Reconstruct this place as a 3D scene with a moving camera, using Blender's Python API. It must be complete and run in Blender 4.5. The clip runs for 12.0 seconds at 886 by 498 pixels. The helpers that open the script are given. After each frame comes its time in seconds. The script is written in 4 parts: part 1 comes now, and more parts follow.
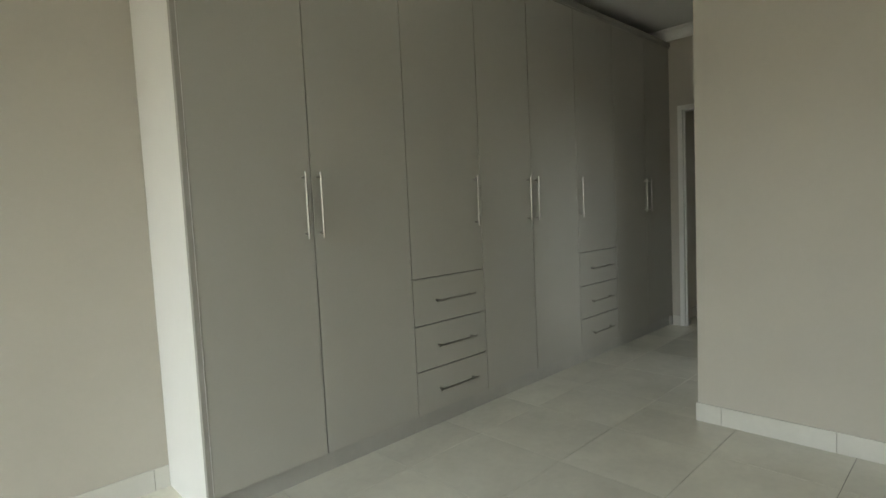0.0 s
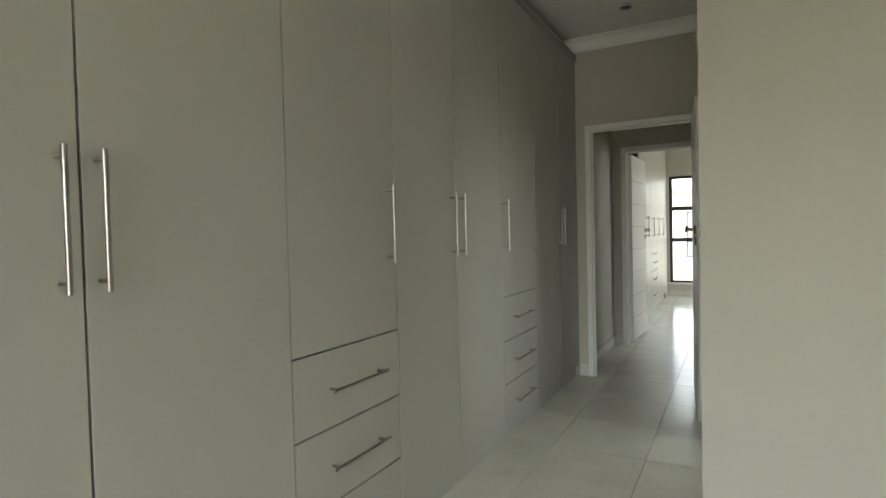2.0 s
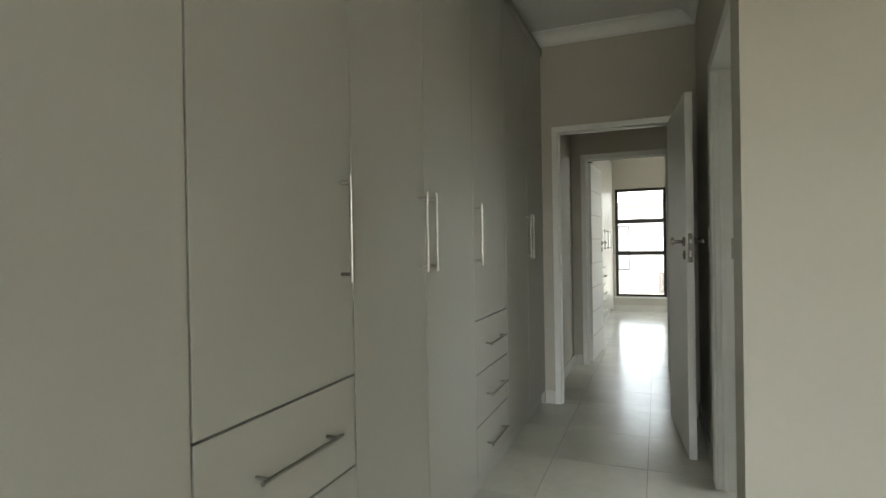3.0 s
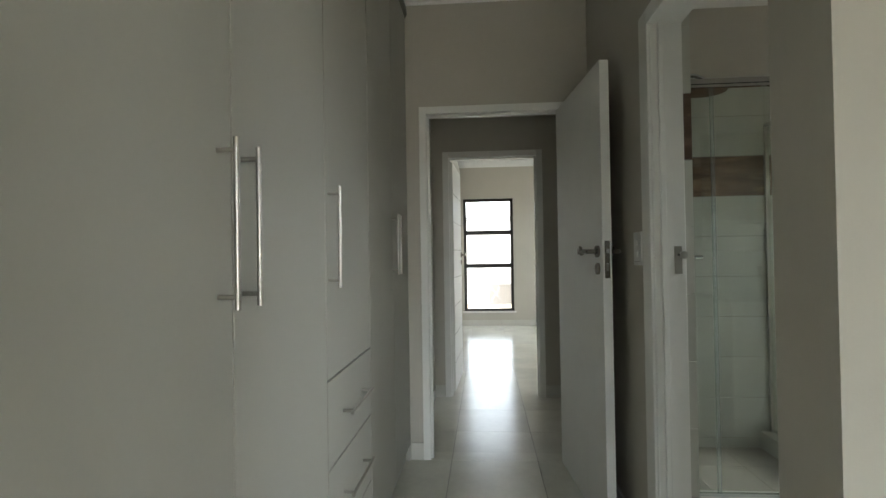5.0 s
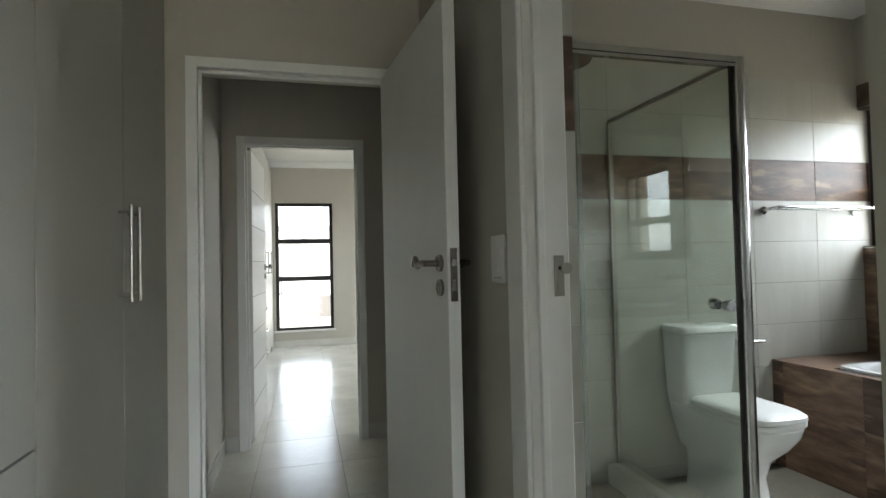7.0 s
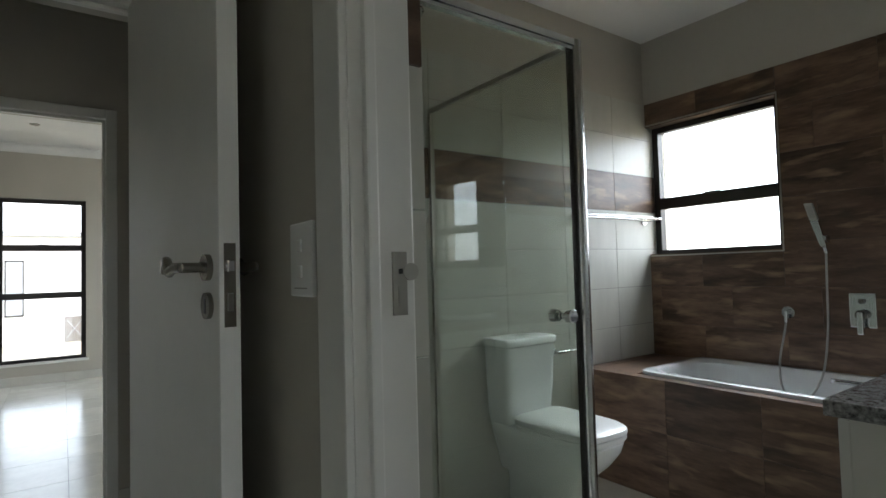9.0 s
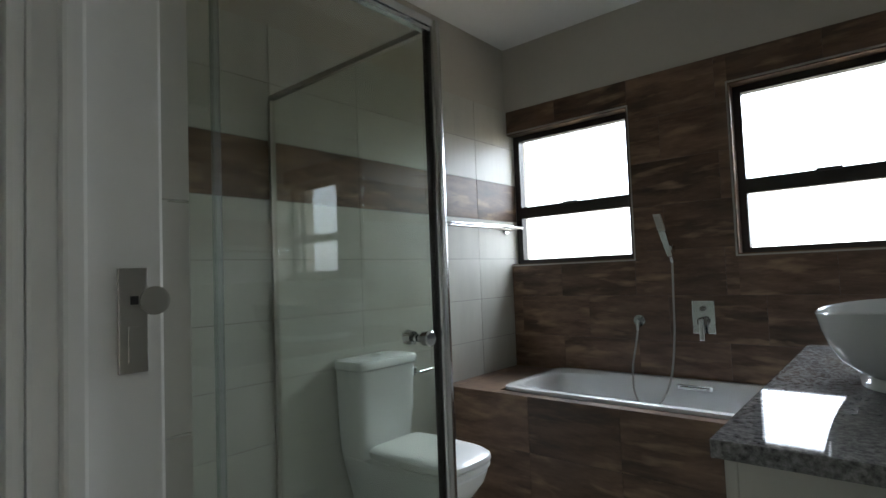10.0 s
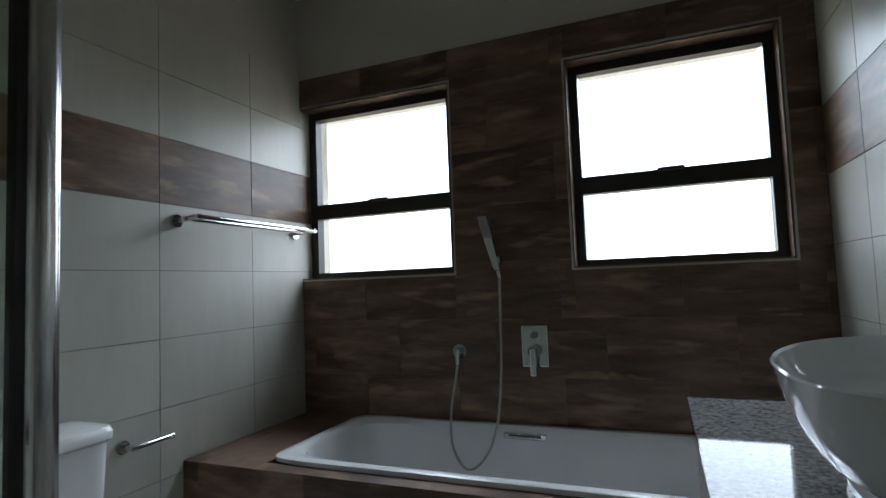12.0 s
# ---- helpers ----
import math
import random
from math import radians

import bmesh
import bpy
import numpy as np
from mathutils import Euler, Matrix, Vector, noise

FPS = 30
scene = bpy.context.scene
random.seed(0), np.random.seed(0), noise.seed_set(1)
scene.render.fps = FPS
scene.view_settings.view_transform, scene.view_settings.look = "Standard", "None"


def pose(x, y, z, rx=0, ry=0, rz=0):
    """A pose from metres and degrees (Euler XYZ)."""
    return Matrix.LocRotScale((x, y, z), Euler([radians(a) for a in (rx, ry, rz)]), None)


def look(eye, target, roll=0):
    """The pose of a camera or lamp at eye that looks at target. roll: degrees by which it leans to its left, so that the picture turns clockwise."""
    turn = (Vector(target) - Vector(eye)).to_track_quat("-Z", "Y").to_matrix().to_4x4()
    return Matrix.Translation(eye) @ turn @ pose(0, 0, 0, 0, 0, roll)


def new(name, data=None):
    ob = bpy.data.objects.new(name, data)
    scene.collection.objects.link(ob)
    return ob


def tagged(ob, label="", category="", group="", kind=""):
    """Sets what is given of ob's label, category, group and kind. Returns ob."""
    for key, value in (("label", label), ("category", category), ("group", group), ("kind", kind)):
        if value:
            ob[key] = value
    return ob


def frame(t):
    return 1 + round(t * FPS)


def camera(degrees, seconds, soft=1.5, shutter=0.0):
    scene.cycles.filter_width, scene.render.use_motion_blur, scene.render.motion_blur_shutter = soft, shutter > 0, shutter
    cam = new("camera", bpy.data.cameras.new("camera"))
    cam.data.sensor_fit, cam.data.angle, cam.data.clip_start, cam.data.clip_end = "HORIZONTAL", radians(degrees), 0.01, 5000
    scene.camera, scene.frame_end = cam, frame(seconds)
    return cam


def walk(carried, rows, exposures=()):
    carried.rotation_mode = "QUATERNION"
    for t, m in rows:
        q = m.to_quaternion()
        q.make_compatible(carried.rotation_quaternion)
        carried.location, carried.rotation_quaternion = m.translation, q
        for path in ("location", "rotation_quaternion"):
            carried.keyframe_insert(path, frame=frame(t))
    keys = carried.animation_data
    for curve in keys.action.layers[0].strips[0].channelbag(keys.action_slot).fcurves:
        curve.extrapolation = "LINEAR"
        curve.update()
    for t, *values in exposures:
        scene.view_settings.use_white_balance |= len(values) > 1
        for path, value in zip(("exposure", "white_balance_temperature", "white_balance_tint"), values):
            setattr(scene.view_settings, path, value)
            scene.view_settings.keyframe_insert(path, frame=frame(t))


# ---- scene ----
cam = camera(79.4, 12.0)
PATH = [
    (0, (-0.129, 0.081, 1.205), (1.259, 1.514, 1.065), -2.7),
    (0.5, (0.009, 0.315, 1.222), (1.497, 1.644, 1.092), -2.4),
    (1, (0.185, 0.549, 1.221), (1.773, 1.759, 1.111), -2.3),
    (1.5, (0.357, 0.791, 1.219), (2.019, 1.902, 1.136), -2.0),
    (2, (0.543, 1.059, 1.214), (2.294, 2.024, 1.161), -1.4),
    (2.5, (0.751, 1.227, 1.211), (2.56, 2.081, 1.186), -1.7),
    (3, (0.974, 1.424, 1.209), (2.829, 2.171, 1.197), -1.0),
    (5, (1.878, 1.781, 1.2), (3.872, 1.935, 1.226), -0.9),
    (5.5, (2.085, 1.78, 1.199), (4.084, 1.741, 1.231), -1.2),
    (6, (2.306, 1.742, 1.209), (4.296, 1.55, 1.25), -1.2),
    (6.5, (2.492, 1.714, 1.207), (4.465, 1.387, 1.252), -1.3),
    (7, (2.658, 1.687, 1.21), (4.595, 1.189, 1.262), -1.3),
    (8.8, (3.086, 1.555, 1.198), (4.776, 0.486, 1.277), -1.6),
    (9, (3.13, 1.519, 1.191), (4.757, 0.358, 1.27), -1.6),
    (9.5, (3.192, 1.424, 1.19), (4.655, 0.065, 1.279), -1.9),
    (10, (3.298, 1.281, 1.204), (4.594, -0.239, 1.301), -2.2),
    (10.5, (3.377, 1.141, 1.201), (4.544, -0.48, 1.302), -2.4),
    (11, (3.456, 0.964, 1.205), (4.479, -0.752, 1.312), -2.3),
    (11.5, (3.524, 0.753, 1.193), (4.394, -1.044, 1.316), -2.2),
    (12, (3.583, 0.528, 1.21), (4.329, -1.323, 1.337), -2.2),
]
walk(cam, [(t, look(eye, target, roll)) for t, eye, target, roll in PATH],
     exposures=[(0.0, 0.12, 6450, 5), (1.5, 0.45, 6430, 5), (3.0, 0.54, 6400, 6), (5.0, 0.74, 6150, 7), (6.5, 0.88, 6050, 7), (7.0, 0.8, 6000, 8), (9.0, 0.28, 5900, 9), (10.5, 0.05, 5750, 10), (12.0, -0.5, 5600, 8)])

# ---- world, daylight, exposure ----
world = bpy.data.worlds.new("world")
scene.world = world
world.use_nodes = True
wn = world.node_tree
sky = wn.nodes.new("ShaderNodeTexSky")
sky.sky_type = "NISHITA"
sky.sun_disc = False
sky.sun_elevation = radians(48)
sky.sun_rotation = radians(211)
sky.dust_density = 1.5
sky.air_density = 1.2
bg = wn.nodes["Background"]
bg.inputs["Strength"].default_value = 0.15
haze = wn.nodes.new("ShaderNodeHueSaturation")
haze.inputs["Saturation"].default_value, haze.inputs["Value"].default_value = 0.15, 5.5
wn.links.new(sky.outputs["Color"], haze.inputs["Color"])
wn.links.new(haze.outputs["Color"], bg.inputs["Color"])

sun_data = bpy.data.lights.new("sun", "SUN")
sun_data.energy, sun_data.angle, sun_data.color = 3.0, radians(12), (1.0, 0.96, 0.9)
sun = new("sun", sun_data)
sun.matrix_world = look((2, -10, 16), (8, 0, 0))


def window_light(name, eye, target, w, h, watts, color=(0.93, 0.97, 1.0), spread=180):
    d = bpy.data.lights.new(name, "AREA")
    d.shape, d.size, d.size_y, d.energy, d.color, d.spread = "RECTANGLE", w, h, watts, color, radians(spread)
    ob = new(name, d)
    ob.matrix_world = look(eye, target)
    return ob


window_light("bedroom_window_light", (-3.3, 0.5, 2.35), (-0.4, 0.5, 0.0), 3.2, 1.8, 62, (0.86, 0.94, 1.0), 78)
window_light("bath_window_light", (4.80, -2.12, 2.05), (4.62, -0.8, 0.3), 0.80, 0.9, 23, spread=108)
window_light("bath_window_light", (3.492, -2.12, 2.05), (3.7, -0.8, 0.3), 0.78, 0.9, 23, spread=108)
# Added fill lamp outside an unseen opening; it brightens the far bedroom.
window_light("far_room_fill_light", (9.2, -1.75, 2.0), (9.0, 0.6, 0.1), 1.6, 1.5, 62)


# ---- materials ----
def mat(name, base=(0.8, 0.8, 0.8), rough=0.5, metal=0.0, var=0.06, scale=6.0, stretch=(1, 1, 1), bump=0.0,
        bump_scale=120.0, second=None, random_var=0.0, spec=0.5, coat=0.0, fine=None, rough_var=0.06):
    """Two scales of noise over the base colour, with relief and varied gloss."""
    m = bpy.data.materials.new(name)
    m.use_nodes = True
    nt = m.node_tree
    p = nt.nodes["Principled BSDF"]
    p.inputs["Roughness"].default_value = rough
    p.inputs["Metallic"].default_value = metal
    p.inputs["Specular IOR Level"].default_value = spec
    p.inputs["Coat Weight"].default_value = coat
    tc = nt.nodes.new("ShaderNodeTexCoord")
    mp = nt.nodes.new("ShaderNodeMapping")
    mp.inputs["Scale"].default_value = stretch
    info = nt.nodes.new("ShaderNodeObjectInfo")
    off = nt.nodes.new("ShaderNodeVectorMath")
    off.operation = "ADD"
    mul = nt.nodes.new("ShaderNodeMath")
    mul.operation = "MULTIPLY"
    mul.inputs[1].default_value = 37.0 if random_var else 0.0
    nt.links.new(info.outputs["Random"], mul.inputs[0])
    nt.links.new(tc.outputs["Object"], off.inputs[0])
    nt.links.new(mul.outputs[0], off.inputs[1])
    nt.links.new(off.outputs[0], mp.inputs["Vector"])
    n1 = nt.nodes.new("ShaderNodeTexNoise")
    n1.inputs["Scale"].default_value, n1.inputs["Detail"].default_value = scale, 6
    n1.inputs["Roughness"].default_value = 0.6
    n2 = nt.nodes.new("ShaderNodeTexNoise")
    n2.inputs["Scale"].default_value, n2.inputs["Detail"].default_value = fine or scale * 9, 4
    for n in (n1, n2):
        nt.links.new(mp.outputs[0], n.inputs["Vector"])
    ramp = nt.nodes.new("ShaderNodeMapRange")
    ramp.inputs["From Min"].default_value, ramp.inputs["From Max"].default_value = 0.3, 0.7
    nt.links.new(n1.outputs["Fac"], ramp.inputs["Value"])
    mix = nt.nodes.new("ShaderNodeMix")
    mix.data_type = "RGBA"
    a = [c * (1 - var) for c in base]
    b = second or [min(1, c * (1 + var)) for c in base]
    mix.inputs["A"].default_value, mix.inputs["B"].default_value = (*a, 1), (*b, 1)
    nt.links.new(ramp.outputs[0], mix.inputs["Factor"])
    hsv = nt.nodes.new("ShaderNodeHueSaturation")
    nt.links.new(mix.outputs["Result"], hsv.inputs["Color"])
    val = nt.nodes.new("ShaderNodeMapRange")
    val.inputs["To Min"].default_value, val.inputs["To Max"].default_value = 1 - var * 0.6, 1 + var * 0.6
    nt.links.new(n2.outputs["Fac"], val.inputs["Value"])
    rv = nt.nodes.new("ShaderNodeMapRange")
    rv.inputs["To Min"].default_value, rv.inputs["To Max"].default_value = 1 - random_var, 1 + random_var
    nt.links.new(info.outputs["Random"], rv.inputs["Value"])
    vm = nt.nodes.new("ShaderNodeMath")
    vm.operation = "MULTIPLY"
    nt.links.new(val.outputs[0], vm.inputs[0])
    nt.links.new(rv.outputs[0], vm.inputs[1])
    nt.links.new(vm.outputs[0], hsv.inputs["Value"])
    nt.links.new(hsv.outputs[0], p.inputs["Base Color"])
    rr = nt.nodes.new("ShaderNodeMapRange")
    rr.inputs["To Min"].default_value, rr.inputs["To Max"].default_value = max(0.02, rough - rough_var), rough + rough_var
    nt.links.new(n1.outputs["Fac"], rr.inputs["Value"])
    nt.links.new(rr.outputs[0], p.inputs["Roughness"])
    if bump:
        n3 = nt.nodes.new("ShaderNodeTexNoise")
        n3.inputs["Scale"].default_value, n3.inputs["Detail"].default_value = bump_scale, 5
        nt.links.new(mp.outputs[0], n3.inputs["Vector"])
        bp = nt.nodes.new("ShaderNodeBump")
        bp.inputs["Strength"].default_value, bp.inputs["Distance"].default_value = bump, 0.002
        nt.links.new(n3.outputs["Fac"], bp.inputs["Height"])
        nt.links.new(bp.outputs[0], p.inputs["Normal"])
    return m


def wood_tile(name):
    """Printed weathered-plank porcelain: brown streaks, pale worn patches and dark stains."""
    m = mat(name, (0.1, 0.06, 0.04), 0.44, var=0.42, scale=3.4, fine=26, stretch=(1.0, 1.0, 4.6), random_var=0.24, bump=0.12, spec=0.35,
            bump_scale=40, second=(0.2, 0.125, 0.08))
    nt = m.node_tree
    p = nt.nodes["Principled BSDF"]
    src = p.inputs["Base Color"].links[0].from_socket
    mp = [n for n in nt.nodes if n.type == "MAPPING"][0]
    for scale, lo, hi, tone, twist in ((2.2, 0.54, 0.7, (0.034, 0.021, 0.015, 1), 0.2), (4.2, 0.54, 0.7, (0.3, 0.2, 0.12, 1), 0.3)):
        n = nt.nodes.new("ShaderNodeTexNoise")
        n.inputs["Scale"].default_value, n.inputs["Detail"].default_value = scale, 9
        n.inputs["Distortion"].default_value = twist
        nt.links.new(mp.outputs[0], n.inputs["Vector"])
        ramp = nt.nodes.new("ShaderNodeMapRange")
        ramp.inputs["From Min"].default_value, ramp.inputs["From Max"].default_value = lo, hi
        ramp.inputs["To Max"].default_value = 0.8
        nt.links.new(n.outputs["Fac"], ramp.inputs["Value"])
        mx = nt.nodes.new("ShaderNodeMix")
        mx.data_type = "RGBA"
        mx.inputs["B"].default_value = tone
        nt.links.new(ramp.outputs[0], mx.inputs["Factor"])
        nt.links.new(src, mx.inputs["A"])
        src = mx.outputs["Result"]
    nt.links.new(src, p.inputs["Base Color"])
    return m


def granite(name):
    m = mat(name, (0.12, 0.118, 0.115), 0.03, var=0.6, scale=110, fine=420, second=(0.4, 0.39, 0.38), rough_var=0.01)
    return m


def glass(name, tint=(0.93, 0.98, 0.95), rough=0.0, gloss=0.09):
    """Thin pane: lets light straight through and mirrors a little."""
    m = bpy.data.materials.new(name)
    m.use_nodes = True
    nt = m.node_tree
    out = nt.nodes["Material Output"]
    tr = nt.nodes.new("ShaderNodeBsdfTransparent")
    tr.inputs["Color"].default_value = (*tint, 1)
    gl = nt.nodes.new("ShaderNodeBsdfGlossy")
    gl.inputs["Roughness"].default_value = rough
    fr = nt.nodes.new("ShaderNodeLayerWeight")
    fr.inputs["Blend"].default_value = 0.5
    pw = nt.nodes.new("ShaderNodeMath")
    pw.operation = "POWER"
    pw.inputs[1].default_value = 5.0
    nt.links.new(fr.outputs["Facing"], pw.inputs[0])
    ad = nt.nodes.new("ShaderNodeMapRange")
    ad.inputs["To Min"].default_value, ad.inputs["To Max"].default_value = gloss * 0.5, 0.9
    nt.links.new(pw.outputs[0], ad.inputs["Value"])
    mx = nt.nodes.new("ShaderNodeMixShader")
    nt.links.new(ad.outputs[0], mx.inputs["Fac"])
    nt.links.new(tr.outputs[0], mx.inputs[1])
    nt.links.new(gl.outputs[0], mx.inputs[2])
    nt.links.new(mx.outputs[0], out.inputs["Surface"])
    return m


M_PAINT = mat("greige_wall_paint", (0.47, 0.44, 0.375), 0.55, var=0.035, scale=1.5, fine=40, bump=0.12, bump_scale=160)
M_WHITE = mat("white_ceiling_paint", (0.78, 0.77, 0.74), 0.7, var=0.02, scale=2, bump=0.08, bump_scale=140)
M_CORNICE = mat("white_cornice_paint", (0.8, 0.79, 0.76), 0.55, var=0.02, scale=4)
M_GLOSSWHITE = mat("white_enamel_paint", (0.74, 0.73, 0.69), 0.34, var=0.03, scale=5, bump=0.05, bump_scale=60)
M_FLOOR = mat("cream_porcelain_tile", (0.66, 0.64, 0.56), 0.2, var=0.09, scale=2.6, fine=30, random_var=0.035,
              bump=0.04, bump_scale=30, second=(0.72, 0.7, 0.61))
M_BATHFLOOR = mat("beige_bath_tile", (0.68, 0.65, 0.56), 0.24, var=0.1, scale=3, random_var=0.04, bump=0.05, bump_scale=40)
M_SHOWERFLOOR = mat("grey_brown_shower_tile", (0.27, 0.245, 0.2), 0.4, var=0.25, scale=5, random_var=0.06, bump=0.2, bump_scale=60)
M_GROUT = mat("grey_grout", (0.27, 0.26, 0.23), 0.85, var=0.15, scale=20, bump=0.3, bump_scale=200)
M_DARKGROUT = mat("brown_grout", (0.12, 0.088, 0.066), 0.85, var=0.2, scale=20, bump=0.3, bump_scale=200)
M_SKIRT = mat("cream_skirting_tile", (0.6, 0.585, 0.53), 0.22, var=0.05, scale=4, random_var=0.04)
M_CUP = mat("light_grey_melamine", (0.425, 0.412, 0.364), 0.42, var=0.03, scale=1.6, fine=90, bump=0.03, bump_scale=300, random_var=0.012)
M_CUPEDGE = mat("grey_edging", (0.33, 0.315, 0.28), 0.5, var=0.05, scale=8)
M_CUPWHITE = mat("white_melamine", (0.76, 0.75, 0.72), 0.4, var=0.02, scale=3)
M_PLINTH = mat("grey_plinth", (0.42, 0.41, 0.37), 0.35, var=0.06, scale=4)
# Near-black colour that stands in for the shade between wardrobe fronts.
M_GAPSHADE = mat("gap_shade", (0.03, 0.028, 0.025), 0.8, var=0.1)
M_STEEL = mat("brushed_steel", (0.42, 0.4, 0.36), 0.3, 1.0, var=0.04, scale=8, rough_var=0.03)
M_LEVER = mat("satin_nickel", (0.26, 0.24, 0.21), 0.24, 1.0, var=0.06, scale=8, rough_var=0.04)
M_CHROME = mat("chrome", (0.62, 0.63, 0.64), 0.06, 1.0, var=0.03, scale=10, rough_var=0.02)
M_POST = mat("satin_chrome", (0.6, 0.6, 0.6), 0.2, 1.0, var=0.03, scale=6, rough_var=0.03)
M_BRONZE = mat("dark_bronze_aluminium", (0.03, 0.026, 0.023), 0.4, 0.35, var=0.1, scale=10)
M_CREAMTILE = mat("cream_wall_tile", (0.46, 0.455, 0.4), 0.4, rough_var=0.05, var=0.05, scale=2.0, fine=24, stretch=(3, 3, 0.5), random_var=0.03,
                  second=(0.52, 0.51, 0.45))
M_WOODTILE = wood_tile("brown_wood_look_tile")
M_PORC = mat("white_porcelain", (0.8, 0.81, 0.8), 0.09, var=0.01, scale=3, coat=0.3, rough_var=0.02)
M_ACRYL = mat("white_bath_acrylic", (0.76, 0.77, 0.77), 0.14, var=0.02, scale=3, rough_var=0.03)
M_GRANITE = granite("speckled_grey_granite")
M_GLASS = glass("window_glass", (0.97, 0.98, 0.98))
M_SHGLASS = glass("green_shower_glass", (0.925, 0.945, 0.915), gloss=0.12)
M_GLEDGE = glass("glass_edge", (0.84, 0.89, 0.88), rough=0.3, gloss=0.36)
M_PLASTIC = mat("white_plastic", (0.8, 0.8, 0.77), 0.3, var=0.015, scale=6)
M_HOSE = mat("metal_hose", (0.42, 0.41, 0.39), 0.3, 0.9, var=0.25, scale=200)
M_VANITY = mat("cream_vanity_board", (0.62, 0.6, 0.54), 0.4, var=0.03, scale=3)
M_PLASTER = mat("white_exterior_plaster", (0.75, 0.74, 0.7), 0.8, var=0.05, scale=1.2, bump=0.3, bump_scale=50)
M_SAND = mat("sandy_ground", (0.42, 0.35, 0.25), 0.95, var=0.25, scale=0.8, fine=14, bump=0.5, bump_scale=20)
M_GARAGE = mat("weathered_timber_gate", (0.16, 0.14, 0.12), 0.7, var=0.25, scale=4, stretch=(1, 6, 1))
M_ROOF = mat("grey_roof_sheet", (0.3, 0.3, 0.31), 0.6, var=0.1, scale=3)
M_MIRROR = mat("silvered_mirror", (0.9, 0.92, 0.91), 0.015, 1.0, var=0.005, scale=2, rough_var=0.005)
M_BLACK = mat("black_lens", (0.02, 0.02, 0.02), 0.3, var=0.1)


# ---- mesh helpers ----
def bm_box(bm, x0, x1, y0, y1, z0, z1, bev=0.0):
    r = bmesh.ops.create_cube(bm, size=1.0)
    for v in r["verts"]:
        v.co = Vector((x0 + (v.co.x + 0.5) * (x1 - x0), y0 + (v.co.y + 0.5) * (y1 - y0), z0 + (v.co.z + 0.5) * (z1 - z0)))
    if bev:
        es = {e for v in r["verts"] for e in v.link_edges}
        bmesh.ops.bevel(bm, geom=list(es), offset=bev, segments=2, affect="EDGES", profile=0.6)
    return bm


def bm_rod(bm, p, q, r, seg=14, r2=None):
    p, q = Vector(p), Vector(q)
    d = q - p
    m = Matrix.Translation((p + q) / 2) @ d.to_track_quat("Z", "Y").to_matrix().to_4x4()
    bmesh.ops.create_cone(bm, cap_ends=True, segments=seg, radius1=r, radius2=r if r2 is None else r2, depth=d.length, matrix=m)
    return bm


def bm_tube(bm, pts, r, seg=10):
    """A round tube along a line of points."""
    rings = []
    for i, p in enumerate(pts):
        d = (Vector(pts[min(i + 1, len(pts) - 1)]) - Vector(pts[max(i - 1, 0)])).normalized()
        a = d.orthogonal().normalized() if i == 0 else (prev - d * prev.dot(d)).normalized()
        prev = a
        b = d.cross(a)
        rings.append([bm.verts.new(Vector(p) + r * (math.cos(2 * math.pi * k / seg) * a + math.sin(2 * math.pi * k / seg) * b)) for k in range(seg)])
    for u, v in zip(rings, rings[1:]):
        for k in range(seg):
            bm.faces.new((u[k], u[(k + 1) % seg], v[(k + 1) % seg], v[k]))
    bm.faces.new(rings[0][::-1])
    bm.faces.new(rings[-1])
    return bm


def bm_loft(bm, rings, cap_first=True, cap_last=True):
    vs = [[bm.verts.new(p) for p in ring] for ring in rings]
    n = len(vs[0])
    for u, v in zip(vs, vs[1:]):
        for k in range(n):
            bm.faces.new((u[k], u[(k + 1) % n], v[(k + 1) % n], v[k]))
    if cap_first:
        bm.faces.new(vs[0][::-1])
    if cap_last:
        bm.faces.new(vs[-1])
    return bm


def mesh_of(name, bm, material, smooth=False):
    bmesh.ops.recalc_face_normals(bm, faces=bm.faces)
    me = bpy.data.meshes.new(name)
    bm.to_mesh(me)
    bm.free()
    me.materials.append(material)
    if smooth:
        for p in me.polygons:
            p.use_smooth = True
        me.set_sharp_from_angle(angle=radians(38))
    return me


def part(name, bm, material, parent, label="", smooth=False):
    ob = new(name, mesh_of(name, bm, material, smooth))
    if parent is not None:
        ob.parent = parent
    if label:
        ob["label"] = label
    return ob


def thing(name, at, label, category, group=""):
    """An Empty at the base of a thing. Parts are built in its own coordinates."""
    ob = new(name)
    ob.location = at
    ob.empty_display_size = 0.1
    return tagged(ob, label, category, group)


def structure(name, bm, material, label, category, smooth=False):
    return tagged(part(name, bm, material, None, smooth=smooth), label, category, kind="structure")


def B(*a, bev=0.0):
    return bm_box(bmesh.new(), *a, bev=bev)


def boxes(*rows):
    bm = bmesh.new()
    for r in rows:
        bm_box(bm, *r)
    return bm


def superellipse(cx, cy, z, a, b, n=2.5, count=48):
    out = []
    for k in range(count):
        t = 2 * math.pi * k / count
        c, s = math.cos(t), math.sin(t)
        out.append((cx + a * math.copysign(abs(c) ** (2 / n), c), cy + b * math.copysign(abs(s) ** (2 / n), s), z))
    return out


# ---- structure ----
CEIL, CUP_Y, DOOR_X = 2.79, 2.232, 5.03
EAST, SOUTH, WEST, NORTH = 5.225, -1.67, 3.022, 1.022
T = 0.008

